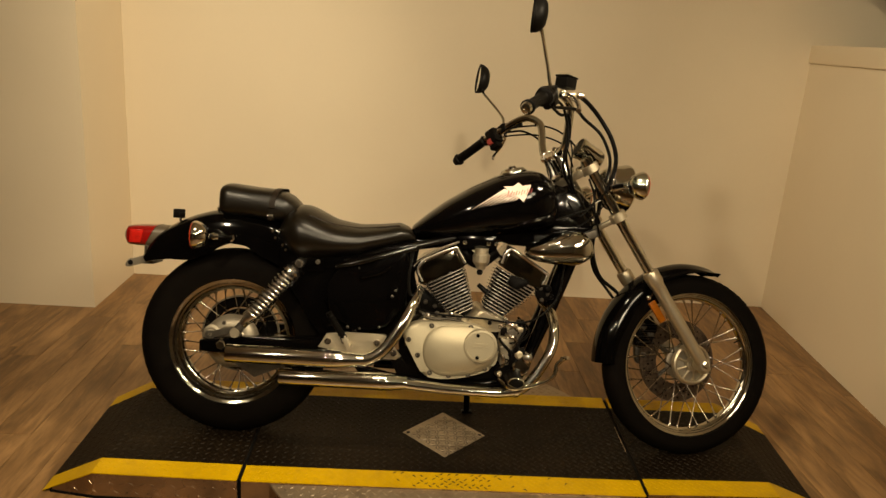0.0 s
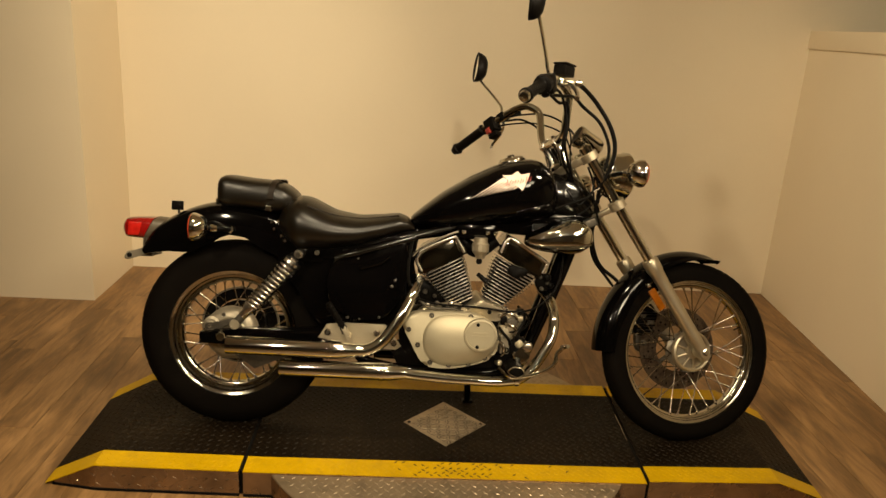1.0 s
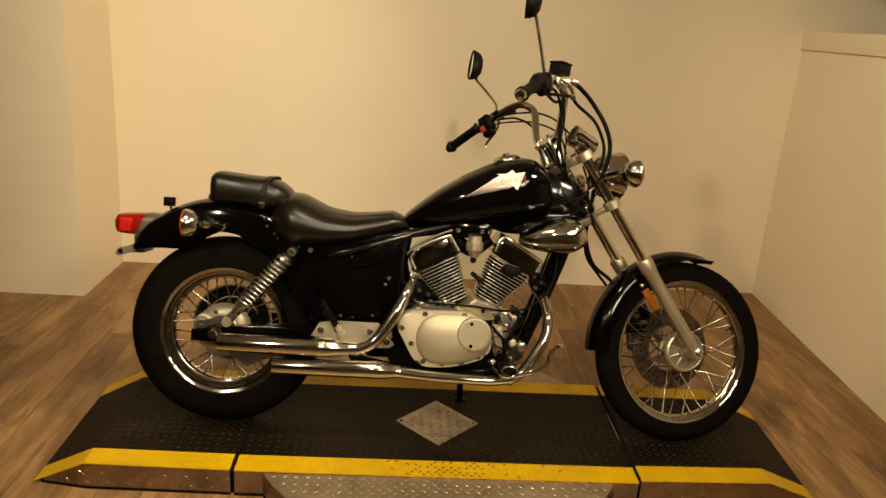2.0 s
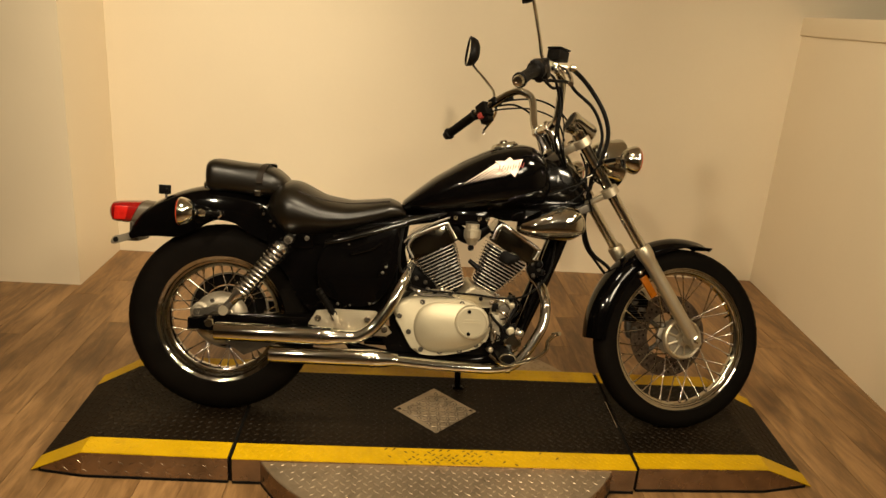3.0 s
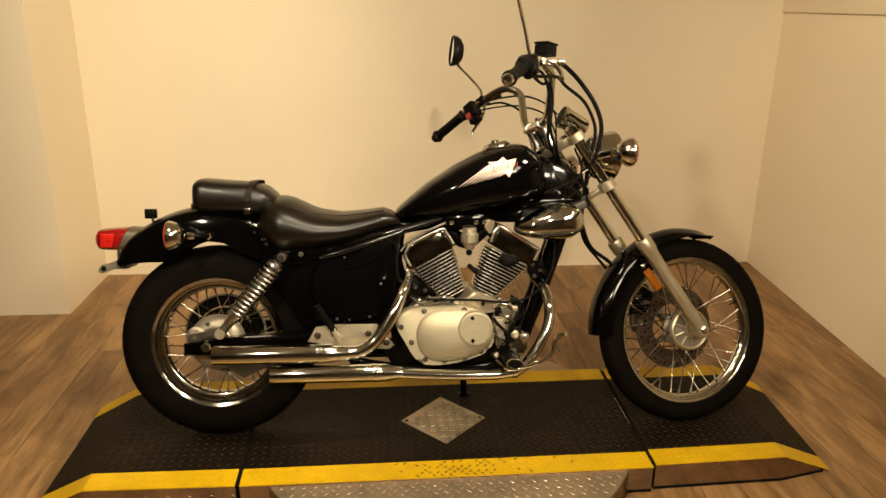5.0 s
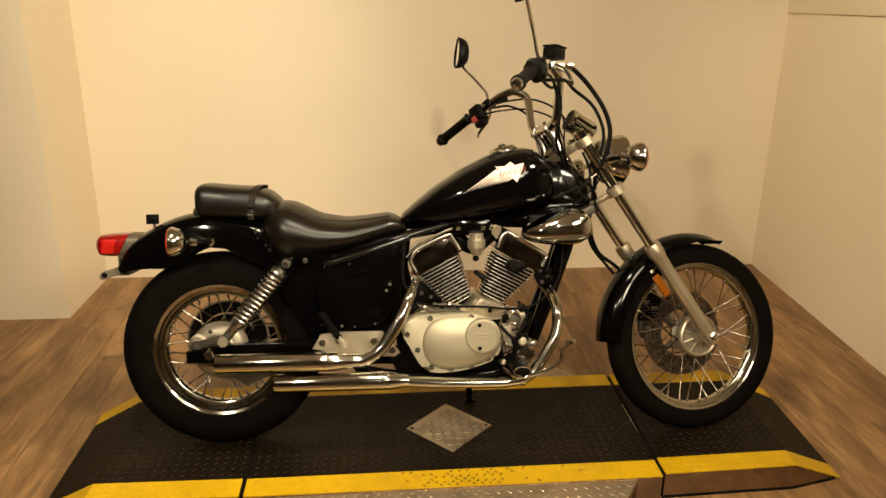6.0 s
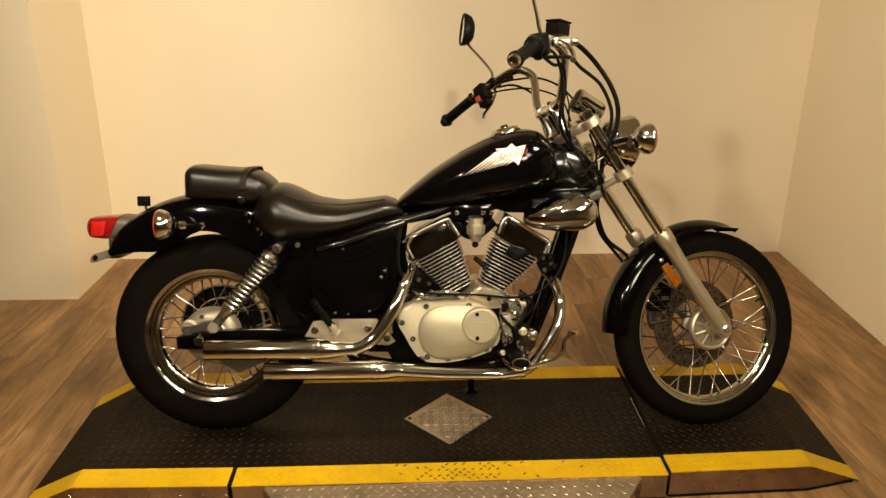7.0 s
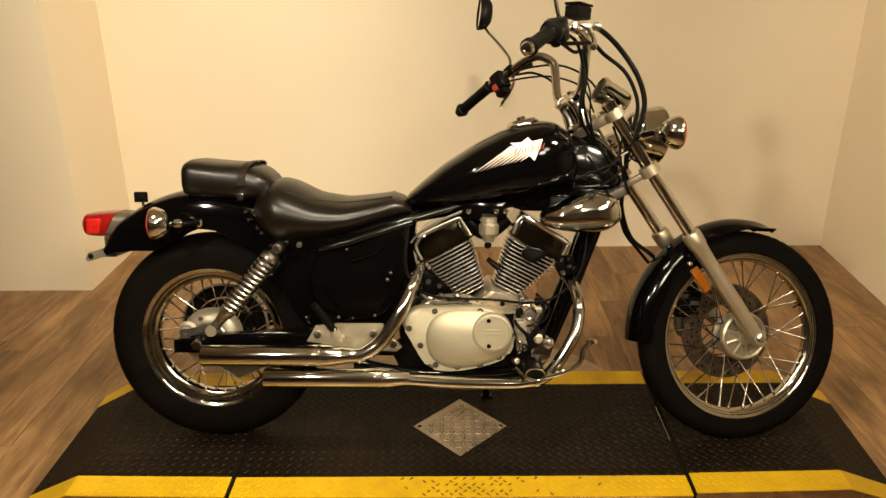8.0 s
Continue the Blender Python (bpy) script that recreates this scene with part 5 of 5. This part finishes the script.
for s in (-1, 1):
    y = s * 0.092
    leg = spart_("fork_leg", lathe([(0.010, -0.030), (0.017, -0.025), (0.0195, 0.0), (0.0205, 0.06), (0.0208, 0.26), (0.0220, 0.30), (0.0255, 0.312), (0.0262, 0.345), (0.0230, 0.352), (0.017, 0.353)], at(0, y), U, 28), ALU, "satin silver lower fork leg")
    spart("stanchion", lathe([(0.0165, 0.34), (0.0165, 0.755)], at(0, y), U, 24), CHROME, leg, "chrome fork tube")
    spart("fork_cap", lathe([(0.019, 0.745), (0.020, 0.765), (0.012, 0.772), (0.0, 0.773)], at(0, y), U, 20), CHROME, leg)
    spart("axle_clamp", lathe([(0.010, -0.030), (0.021, -0.026), (0.023, 0.0), (0.018, 0.018)], at(0, y), (0, s, 0), 24), ALU, leg)
    spart("axle_end", lathe([(0.013, 0.0), (0.013, 0.008), (0.008, 0.010)], at(0, y + s * 0.016), (0, s, 0), 6), CHROME, leg, sharp=20)
    # clamps
    for s0, h, mat in ((0.556, 0.030, ALU), (0.732, 0.028, ALU)):
        spart("fork_clamp", lathe([(0.018, -h / 2), (0.0265, -h / 2 + 0.002), (0.0265, h / 2 - 0.002), (0.018, h / 2)], at(s0, y), U, 24), mat, leg)
    rb = box(-0.012, 0.012, -0.004, 0.004, -0.037, 0.037, 0.002)
    bmesh.ops.transform(rb, matrix=Matrix.Translation(at(0.226, y) + Vector((-0.046, s * 0.012, -0.022))) @ Matrix.Rotation(-math.atan2(0.566, 0.824), 4, "Y"), verts=rb.verts)
    spart("reflector", rb, AMBER, leg, "amber rectangular side reflector")
    spart("reflector_bolt", lathe([(0.007, 0), (0.007, 0.005), (0.003, 0.007)], at(0.285, y) + Vector((-0.040, s * 0.002, -0.028)), (0, s, 0), 12), CHROME, leg)
    spart("fender_stay", tube([at(0.27, s * 0.07) + Vector((-0.035, 0, -0.01)), at(0.30, s * 0.082)], 0.010, 10, smooth=False), BLACK, leg)

# yokes
ST = Vector((-0.060, 0, -0.041))
for s0, h, name in ((0.734, 0.027, "top_yoke"), (0.552, 0.018, "lower_yoke")):
    rings = []
    for k in range(17):
        f = -1 + 2 * k / 16
        c = at(s0, f * 0.092) + ST * (1 - f * f) * 1.0
        w = 0.012 + 0.006 * (1 - abs(f))
        n = Vector((U.z, 0, -U.x))
        ring = [(math.cos(2 * math.pi * j / 16), math.sin(2 * math.pi * j / 16)) for j in range(16)]
        rings.append([c + n * math.copysign(w * abs(a) ** 0.6, a) + U * math.copysign(h / 2 * abs(b) ** 0.6, b) for a, b in ring])
    spart_(name, loft(rings), ALU, "cast silver fork yoke", sharp=60)
spart_("stem_nut", lathe([(0.022, 0), (0.022, 0.012), (0.014, 0.018)], at(0.745, 0) + ST, U, 6), CHROME, sharp=20)
for s in (-1, 1):
    yr = s * 0.048
    r_ = spart_("bar_riser", smoothed(loft([[(x + 0.013 * w * math.cos(a), yr + 0.013 * w * math.sin(a), z + 0.007 * w * math.cos(a)) for a in np.linspace(0, 2 * math.pi, 17)[:-1]] for x, z, w in ((0.275, 0.884, 1.45), (0.270, 0.900, 1.35), (0.262, 0.918, 1.05), (0.250, 0.938, 1.2), (0.240, 0.950, 1.0))]), 1), SPRING, "bright cast handlebar riser", sharp=60)
    spart("riser_cap", prism(rounded([(0.222, 0.946), (0.226, 0.966), (0.240, 0.974), (0.258, 0.962), (0.258, 0.948), (0.240, 0.936)], 2), yr - 0.016, yr + 0.016, 0.004), SPRING, r_, "polished clamp cap")
    for dx in (0.0, 0.020):
        spart("riser_bolt", lathe([(0.006, 0), (0.006, 0.007), (0.003, 0.008)], (0.228 + dx, yr, 0.966 + dx * 0.2), (-0.45, 0, 0.9), 12), CHROME, r_)
    spart("riser_nut", lathe([(0.011, -0.010), (0.013, -0.006), (0.013, 0.004), (0.010, 0.006)], (0.276, yr, 0.884), (-0.5, 0, 0.85), 6), CHROME, r_, sharp=20)
spart_("ignition_switch", lathe([(0.018, -0.03), (0.020, 0.012), (0.018, 0.016), (0.0, 0.017)], (0.265, 0.0, 0.935), (-0.5, 0, 0.8), 20), SATIN, "black ignition switch")

LB = [(0.086, 0.255, 1.034), (0.118, 0.225, 1.055), (0.150, 0.195, 1.080), (0.180, 0.165, 1.098), (0.205, 0.140, 1.102), (0.232, 0.122, 1.086), (0.240, 0.110, 1.062), (0.236, 0.085, 1.000), (0.236, 0.066, 0.966), (0.238, 0.048, 0.956), (0.238, 0.0, 0.955)]
RB = [(0.238, 0.0, 0.955), (0.238, -0.048, 0.956), (0.240, -0.072, 0.958), (0.244, -0.094, 0.974), (0.246, -0.105, 1.010), (0.249, -0.114, 1.072), (0.240, -0.126, 1.096), (0.212, -0.147, 1.112), (0.182, -0.175, 1.108), (0.150, -0.205, 1.098), (0.120, -0.240, 1.082), (0.092, -0.275, 1.064)]
bar = spart_("handlebar", tube(LB + RB[1:], 0.0125, 16, 5), CHROME, "tall pulled-back chrome handlebar")


def grip(a, b, end_mat, name="grip"):
    a, b = Vector(a), Vector(b)
    L = (b - a).length
    g = spart(name, lathe([(0.017, 0), (0.020, 0.004), (0.0165, 0.010), (0.0156, L * 0.5), (0.0160, L - 0.014), (0.021, L - 0.010), (0.021, L - 0.003), (0.016, L)], a, b - a, 20), PLASTIC, bar, "black rubber grip")
    for k in range(9):
        spart("grip_ring", lathe([(0.0155, -0.0025), (0.0163, 0), (0.0155, 0.0025)], a.lerp(b, 0.15 + 0.08 * k), b - a, 20), PLASTIC, g)
    spart("bar_end", lathe([(0.016, 0), (0.0165, 0.006), (0.013, 0.014), (0.006, 0.016), (0.005, 0.012)], b, b - a, 20), end_mat, g)


grip((0.086, 0.255, 1.034), (0.018, 0.370, 0.974), STRAP)
grip((0.100, -0.268, 1.070), (0.022, -0.368, 1.013), CHROME)


def tilted_box(c, d, size, mat, name, label="", parent=None, bevel=0.005):
    b = box(-size[0], size[0], -size[1], size[1], -size[2], size[2], bevel)
    bmesh.ops.transform(b, matrix=Matrix.Translation(c) @ Vector(d).to_track_quat("Y", "Z").to_matrix().to_4x4(), verts=b.verts)
    return spart(name, b, mat, parent or bar, label)


dl, dr = Vector((-0.068, 0.115, -0.060)), Vector((-0.078, -0.100, -0.057))
swl = tilted_box((0.110, 0.232, 1.044), dl, (0.021, 0.022, 0.026), PLASTIC, "left_switch_box", "black switch housing with red button", bevel=0.007)
tilted_box((0.100, 0.228, 1.024), dl, (0.012, 0.010, 0.010), REDDEC, "red_button", "red switch button", swl, 0.003)
tilted_box((0.140, 0.212, 1.072), dl, (0.018, 0.016, 0.013), PLASTIC, "clutch_perch", "", swl)
tilted_box((0.168, 0.190, 1.080), (0.8, -0.5, 0.2), (0.010, 0.030, 0.008), PLASTIC, "cable_boot", "", swl, 0.003)
tilted_box((0.118, 0.226, 1.012), dl, (0.015, 0.018, 0.010), PLASTIC, "horn_switch", "", swl, 0.003)
spart("clutch_lever", tube([(0.150, 0.228, 1.052), (0.158, 0.258, 1.046), (0.154, 0.295, 1.020), (0.140, 0.320, 0.996), (0.136, 0.326, 0.980)], [(0, 0.006), (0.9, 0.0048), (1, 0.007)], 10), SPRING, swl, "bare metal clutch lever")
swr = tilted_box((0.132, -0.232, 1.086), dr, (0.025, 0.020, 0.028), PLASTIC, "right_switch_box", "black throttle and switch housing", bevel=0.007)
spart("throttle_drum", lathe([(0.020, -0.018), (0.027, -0.014), (0.027, 0.014), (0.020, 0.018)], (0.113, -0.256, 1.078), dr, 22), PLASTIC, swr)
spart("kill_switch", lathe([(0.012, 0), (0.012, 0.010), (0.008, 0.012)], (0.128, -0.236, 1.060), (-0.2, -0.4, -1), 12), PLASTIC, swr)
rb = box(-0.025, 0.025, -0.022, 0.022, -0.020, 0.010, 0.004)
box(-0.027, 0.027, -0.024, 0.024, 0.011, 0.017, 0.003, rb)
bmesh.ops.transform(rb, matrix=Matrix.Translation((0.194, -0.208, 1.140)) @ Matrix.Rotation(radians(34), 4, "Z") @ Matrix.Rotation(radians(8), 4, "X"), verts=rb.verts)
res = spart_("brake_reservoir", rb, PLASTIC, "square black brake fluid reservoir")
spart("master_body", tube([(0.168, -0.200, 1.102), (0.226, -0.194, 1.106)], 0.011, 14, smooth=False), ALU, res, "bright master cylinder body")
spart("lever_pivot", lathe([(0.010, -0.012), (0.012, -0.008), (0.012, 0.008), (0.010, 0.012)], (0.180, -0.222, 1.098), (0, 0, 1), 16), CHROME, res)
spart("brake_lever", tube([(0.192, -0.214, 1.100), (0.206, -0.250, 1.080), (0.198, -0.300, 1.050), (0.181, -0.340, 1.024)], [(0, 0.008), (0.6, 0.006), (0.88, 0.0055), (0.94, 0.009), (1, 0.007)], 10), SPOKE, res, "bare metal brake lever")
spart("banjo", lathe([(0.010, 0), (0.010, 0.014), (0.006, 0.016)], (0.240, -0.190, 1.108), (1, 0, 0), 12), CHROME, res)


def mirror(stem, c, face, right):
    """A teardrop mirror on a bent chrome stem."""
    st = spart_("mirror", tube(stem, 0.0048, 10), CHROME, "black teardrop mirror on a bent chrome stem")
    f = Vector(face).normalized()
    sx = Vector((0, 0, 1)).cross(f).normalized()
    up_ = f.cross(sx)

    def rim(scale, depth):
        out = []
        for k in range(32):
            a = 2 * math.pi * k / 32
            ca, sa = math.cos(a), math.sin(a)
            w = 0.042 * (1 - 0.20 * sa)
            out.append(Vector(c) + sx * (right * w * ca * scale) + up_ * (0.052 * sa * scale) + f * depth)
        return out
    shell_ = spart("mirror_shell", loft([rim(0.94, 0.006), rim(1.0, 0.004), rim(1.0, -0.004), rim(0.86, -0.020), rim(0.55, -0.030), rim(0.12, -0.033)]), PLASTIC, st, "black mirror housing", sharp=60)
    spart("mirror_rim", tube(rim(0.955, 0.0055) + rim(0.955, 0.0055)[:1], 0.0042, 8, smooth=False, ends=False), PLASTIC, st, "black rim round the glass")
    spart("mirror_glass", loft([rim(0.90, 0.0064), rim(0.89, 0.0066)]), MIRROR, st, "silvered mirror glass")
    spart("stem_nut", lathe([(0.008, 0), (0.009, 0.003), (0.009, 0.014), (0.006, 0.016)], stem[0], Vector(stem[1]) - Vector(stem[0]), 6), CHROME, st, sharp=20)
    return st


mirror([(0.137, 0.215, 1.074), (0.137, 0.216, 1.088), (0.137, 0.222, 1.108), (0.132, 0.240, 1.128), (0.112, 0.280, 1.172), (0.090, 0.318, 1.214), (0.082, 0.330, 1.236)], (0.079, 0.335, 1.272), (-1.0, 0.05, 0.10), 1)
mirror([(0.150, -0.212, 1.104), (0.140, -0.214, 1.132), (0.128, -0.232, 1.158), (0.104, -0.272, 1.190), (0.078, -0.312, 1.228), (0.064, -0.328, 1.254)], (0.047, -0.335, 1.284), (-1.0, 0.34, 0.10), -1)

# speedometer, headlamp
sd = Vector((0.88, 0, -0.47)).normalized()
SP = Vector((0.327, 0, 0.990))
speed = spart_("speedometer", lathe([(0.0, 0.096), (0.018, 0.095), (0.029, 0.088), (0.033, 0.074), (0.034, 0.020), (0.0365, 0.014), (0.0365, 0.003), (0.033, -0.001), (0.031, 0.004)], SP, sd, 40), CHROME, "chrome cased speedometer")
spart("dial", lathe([(0.0315, 0.003), (0.0, 0.0031)], SP, sd, 32), PLASTIC, speed, "black dial face")
spart("speedo_bracket", tube([(0.345, -0.02, 0.950), (0.330, -0.04, 0.925), (0.335, -0.06, 0.905)], 0.008, 10), CHROME, speed)
for s in (-1, 1):
    spart("warning_lamp_pod", lathe([(0.008, -0.012), (0.013, -0.008), (0.013, 0.018), (0.008, 0.022)], Vector((0.362, s * 0.045, 0.915)), (-0.5, 0, 0.85), 14), CHROME, speed)
hd = Vector((1, 0, -0.06)).normalized()
HL = Vector((0.462, 0, 0.866))
head = spart_("headlamp", lathe([(0.0, -0.070), (0.028, -0.066), (0.052, -0.050), (0.068, -0.022), (0.074, 0.005), (0.076, 0.020), (0.080, 0.026), (0.080, 0.036), (0.074, 0.042)], HL, hd, 40), CHROME, "chrome bucket headlamp")
spart("headlamp_lens", lathe([(0.074, 0.040), (0.062, 0.048), (0.036, 0.055), (0.0, 0.057)], HL, hd, 40), HEADGLASS, head, "round headlamp glass")
for s in (-1, 1):
    spart("headlamp_bracket", tube([(0.405, s * 0.100, 0.845), (0.435, s * 0.098, 0.856), (0.462, s * 0.088, 0.866)], 0.008, 10), CHROME, head, "bright headlamp arm")
    spart("bracket_bolt", lathe([(0.012, 0), (0.013, 0.004), (0.008, 0.012)], (0.462, s * 0.084, 0.866), (0, s, 0), 14), CHROME, head)

# hoses and wires of the bars
def control_cable(pts, r):
    return spart_("control_cable", tube(pts, r, 8, 6), PLASTIC, "black rubber control cable")


control_cable([(0.243, -0.185, 1.110), (0.285, -0.155, 1.100), (0.337, -0.130, 1.066), (0.382, -0.130, 1.002), (0.402, -0.128, 0.936), (0.393, -0.115, 0.866), (0.375, -0.09, 0.815), (0.385, -0.05, 0.77)], 0.0068)
control_cable([(0.160, -0.205, 1.062), (0.205, -0.175, 1.070), (0.262, -0.130, 1.080), (0.305, -0.095, 1.062), (0.362, -0.090, 1.022), (0.392, -0.090, 0.970), (0.400, -0.090, 0.920), (0.385, -0.080, 0.850)], 0.0052)
control_cable([(0.170, -0.20, 1.085), (0.205, -0.165, 1.075), (0.226, -0.150, 1.030), (0.230, -0.150, 0.980), (0.222, -0.145, 0.925), (0.240, -0.110, 0.885), (0.300, -0.03, 0.840)], 0.0042)
control_cable([(0.150, -0.215, 1.060), (0.200, -0.160, 1.052), (0.232, -0.142, 1.056), (0.238, -0.146, 1.000), (0.231, -0.140, 0.935), (0.258, -0.10, 0.890), (0.310, -0.03, 0.835)], 0.0046)
control_cable([(0.232, -0.13, 1.02), (0.254, -0.128, 0.96), (0.262, -0.11, 0.90), (0.30, -0.04, 0.845)], 0.0024)
control_cable([(0.150, 0.200, 1.070), (0.190, 0.160, 1.075), (0.250, 0.110, 1.072), (0.300, 0.060, 1.040), (0.345, 0.04, 0.985), (0.37, 0.03, 0.90)], 0.0032)
control_cable([(0.125, 0.212, 1.040), (0.170, 0.170, 1.045), (0.235, 0.115, 1.040), (0.300, 0.05, 1.000), (0.33, 0.04, 0.93)], 0.0028)
control_cable([(0.150, 0.195, 1.058), (0.190, 0.150, 1.056), (0.238, 0.112, 1.020), (0.250, 0.092, 0.955), (0.266, 0.072, 0.88), (0.275, 0.05, 0.83)], 0.0036)
control_cable([(0.370, -0.075, 0.77), (0.400, 0.0, 0.72), (0.432, 0.085, 0.66), (0.470, 0.105, 0.575), (0.535, 0.095, 0.520), (0.615, 0.075, 0.430)], 0.0062)
control_cable([(0.35, -0.06, 0.80), (0.39, -0.05, 0.74), (0.425, 0.075, 0.68), (0.448, 0.110, 0.60), (0.500, 0.105, 0.53), (0.570, 0.085, 0.44)], 0.0050)
control_cable([(0.26, -0.095, 0.80), (0.30, -0.100, 0.755), (0.35, -0.085, 0.80), (0.40, -0.075, 0.835)], 0.0028)
control_cable([(0.225, -0.10, 0.74), (0.29, -0.105, 0.765), (0.345, -0.09, 0.790), (0.365, -0.07, 0.85)], 0.0030)
for pos in ((0.356, -0.075, 0.915), (0.395, 0.0, 0.745)):
    spart_("cable_guide", tube([Vector(pos) + Vector((0.014 * math.cos(a), 0.004 * math.sin(a), 0.012 * math.sin(a))) for a in np.linspace(0, 6.28, 13)], 0.002, 6, 1, smooth=False), SPOKE)

for k, pts in enumerate(([(0.345, -0.060, 0.880), (0.352, -0.085, 0.830), (0.358, -0.085, 0.770), (0.385, -0.070, 0.700)], [(0.365, -0.065, 0.870), (0.372, -0.080, 0.820), (0.395, -0.080, 0.790), (0.430, -0.060, 0.790)], [(0.300, -0.078, 0.720), (0.335, -0.084, 0.745), (0.378, -0.085, 0.785), (0.405, -0.070, 0.820)])):
    spart_("wiring_loom", tube(pts, (0.0036, 0.0030, 0.0026)[k], 8, 6), PLASTIC, "black wiring at the steering head")
spart_("wire_clip", tube([(0.352, -0.092, 0.800), (0.392, -0.092, 0.822)], 0.0028, 8, smooth=False), SPOKE)
# front brake on the far side
disc = spart("brake_disc", lathe([(0.078, -0.002), (0.139, -0.002), (0.140, 0.0), (0.139, 0.002), (0.078, 0.002)], (0.744, 0.056, 0.299), (0, 1, 0), 64, closed=True), DISC, front, "drilled steel brake disc")
for k in range(5):
    a = 2 * math.pi * k / 5
    spart("disc_arm", tube([(0.744 + 0.035 * math.cos(a), 0.05, 0.299 + 0.035 * math.sin(a)), (0.744 + 0.082 * math.cos(a), 0.056, 0.299 + 0.082 * math.sin(a))], 0.008, 8, smooth=False), ALUDARK, front)
for k in range(54):
    a, r = 2 * math.pi * k / 54, (0.092, 0.108, 0.125)[k % 3]
    spart("drill_hole", lathe([(0.0038, -0.0024), (0.0, -0.00245)], (0.744 + r * math.cos(a), 0.056, 0.299 + r * math.sin(a)), (0, 1, 0), 8), GAP, front)
cal = spart_("brake_caliper", prism(rounded([(0.586, 0.352), (0.584, 0.400), (0.600, 0.442), (0.636, 0.452), (0.660, 0.430), (0.662, 0.382), (0.640, 0.350), (0.612, 0.338)], 3), 0.052, 0.092, 0.010), SATIN, "black front brake caliper")
spart("caliper_bracket", prism(rounded([(0.596, 0.300), (0.592, 0.345), (0.612, 0.352), (0.640, 0.348), (0.652, 0.318), (0.634, 0.288), (0.610, 0.284)], 2), 0.064, 0.084, 0.006), ALUDARK, cal)
for x, z, r in ((0.612, 0.412, 0.012), (0.616, 0.316, 0.010), (0.640, 0.384, 0.013)):
    spart("caliper_bolt", lathe([(r, 0.0), (r, 0.006), (r * 0.6, 0.009)], (x, 0.053, z), (0, -1, 0), 14), GRIME, cal)
for k in range(4):
    z = 0.352 + 0.020 * k
    spart("caliper_rib", box(0.590 + 0.004 * k, 0.652 + 0.003 * k, 0.043, 0.054, z, z + 0.008, 0.003), SATIN, cal)
spart("caliper_hose_bolt", lathe([(0.007, 0), (0.007, 0.012), (0.004, 0.014)], (0.632, 0.058, 0.440), (-0.3, -0.4, 1), 10), SPOKE, cal)
# hub face with ribs, speedo drive
spart("hub_recess", lathe([(0.057, -0.028), (0.057, -0.032), (0.024, -0.036), (0.022, -0.030)], (0.744, 0, 0.299), (0, 1, 0), 40), TANHUB, front, "dull recessed hub face")
spart("hub_flange", lathe([(0.056, -0.030), (0.057, -0.043), (0.062, -0.046), (0.067, -0.042), (0.069, -0.030)], (0.744, 0, 0.299), (0, 1, 0), 48, closed=True), ALU, front, "satin hub flange ring")
spart("hub_boss", lathe([(0.020, -0.030), (0.024, -0.040), (0.022, -0.050), (0.0, -0.053)], (0.744, 0, 0.299), (0, 1, 0), 32), ALU, front)
for k in range(9):
    a = 2 * math.pi * k / 9
    spart("hub_rib", tube([(0.744 + 0.020 * math.cos(a), -0.042, 0.299 + 0.020 * math.sin(a)), (0.744 + 0.056 * math.cos(a), -0.035, 0.299 + 0.056 * math.sin(a))], 0.0036, 8, smooth=False), ALU, front)
spart("axle", tube([(0.744, -0.09, 0.299), (0.744, 0.09, 0.299)], 0.010, 14, smooth=False), CHROME, front)
# tyre valve
spart("valve", tube([(0.945, 0.0, 0.379), (0.922, -0.004, 0.370)], 0.0028, 8, smooth=False), PLASTIC, front)

# ---- planks of the floor ----
PW, PL = 0.125, 1.22
pm = box(-PW / 2 + 0.0007, PW / 2 - 0.0007, -PL / 2 + 0.0007, PL / 2 - 0.0007, -0.012, 0.0)
plank_mesh = bpy.data.meshes.new("plank")
pm.to_mesh(plank_mesh); pm.free()
plank_mesh.materials.append(WOOD)
rng = random.Random(5)
far_bm = bmesh.new()
count = 0
nx = int((XR - XL + 0.2) / PW) + 1
for i in range(nx):
    x = XL + (i + 0.5) * PW
    y = YN - PL * rng.random()
    while y < YB:
        cy = y + PL / 2
        if -2.9 < x < XR + 0.05 and 0.75 < cy and y + PL < YB + 0.14 and count < 300:
            piece("plank", plank_mesh, floor, Matrix.Translation((x, cy, 0)))
            count += 1
        else:
            box(x - PW / 2 + 0.0008, x + PW / 2 - 0.0008, max(y + 0.0008, YN - 0.1), min(y + PL - 0.0008, YB + 0.1), -0.012, 0.0, 0.0, far_bm)
        y += PL
rest = part("plank_rest", far_bm, WOOD, floor, smooth=False)
tagged(rest, kind="stuff")
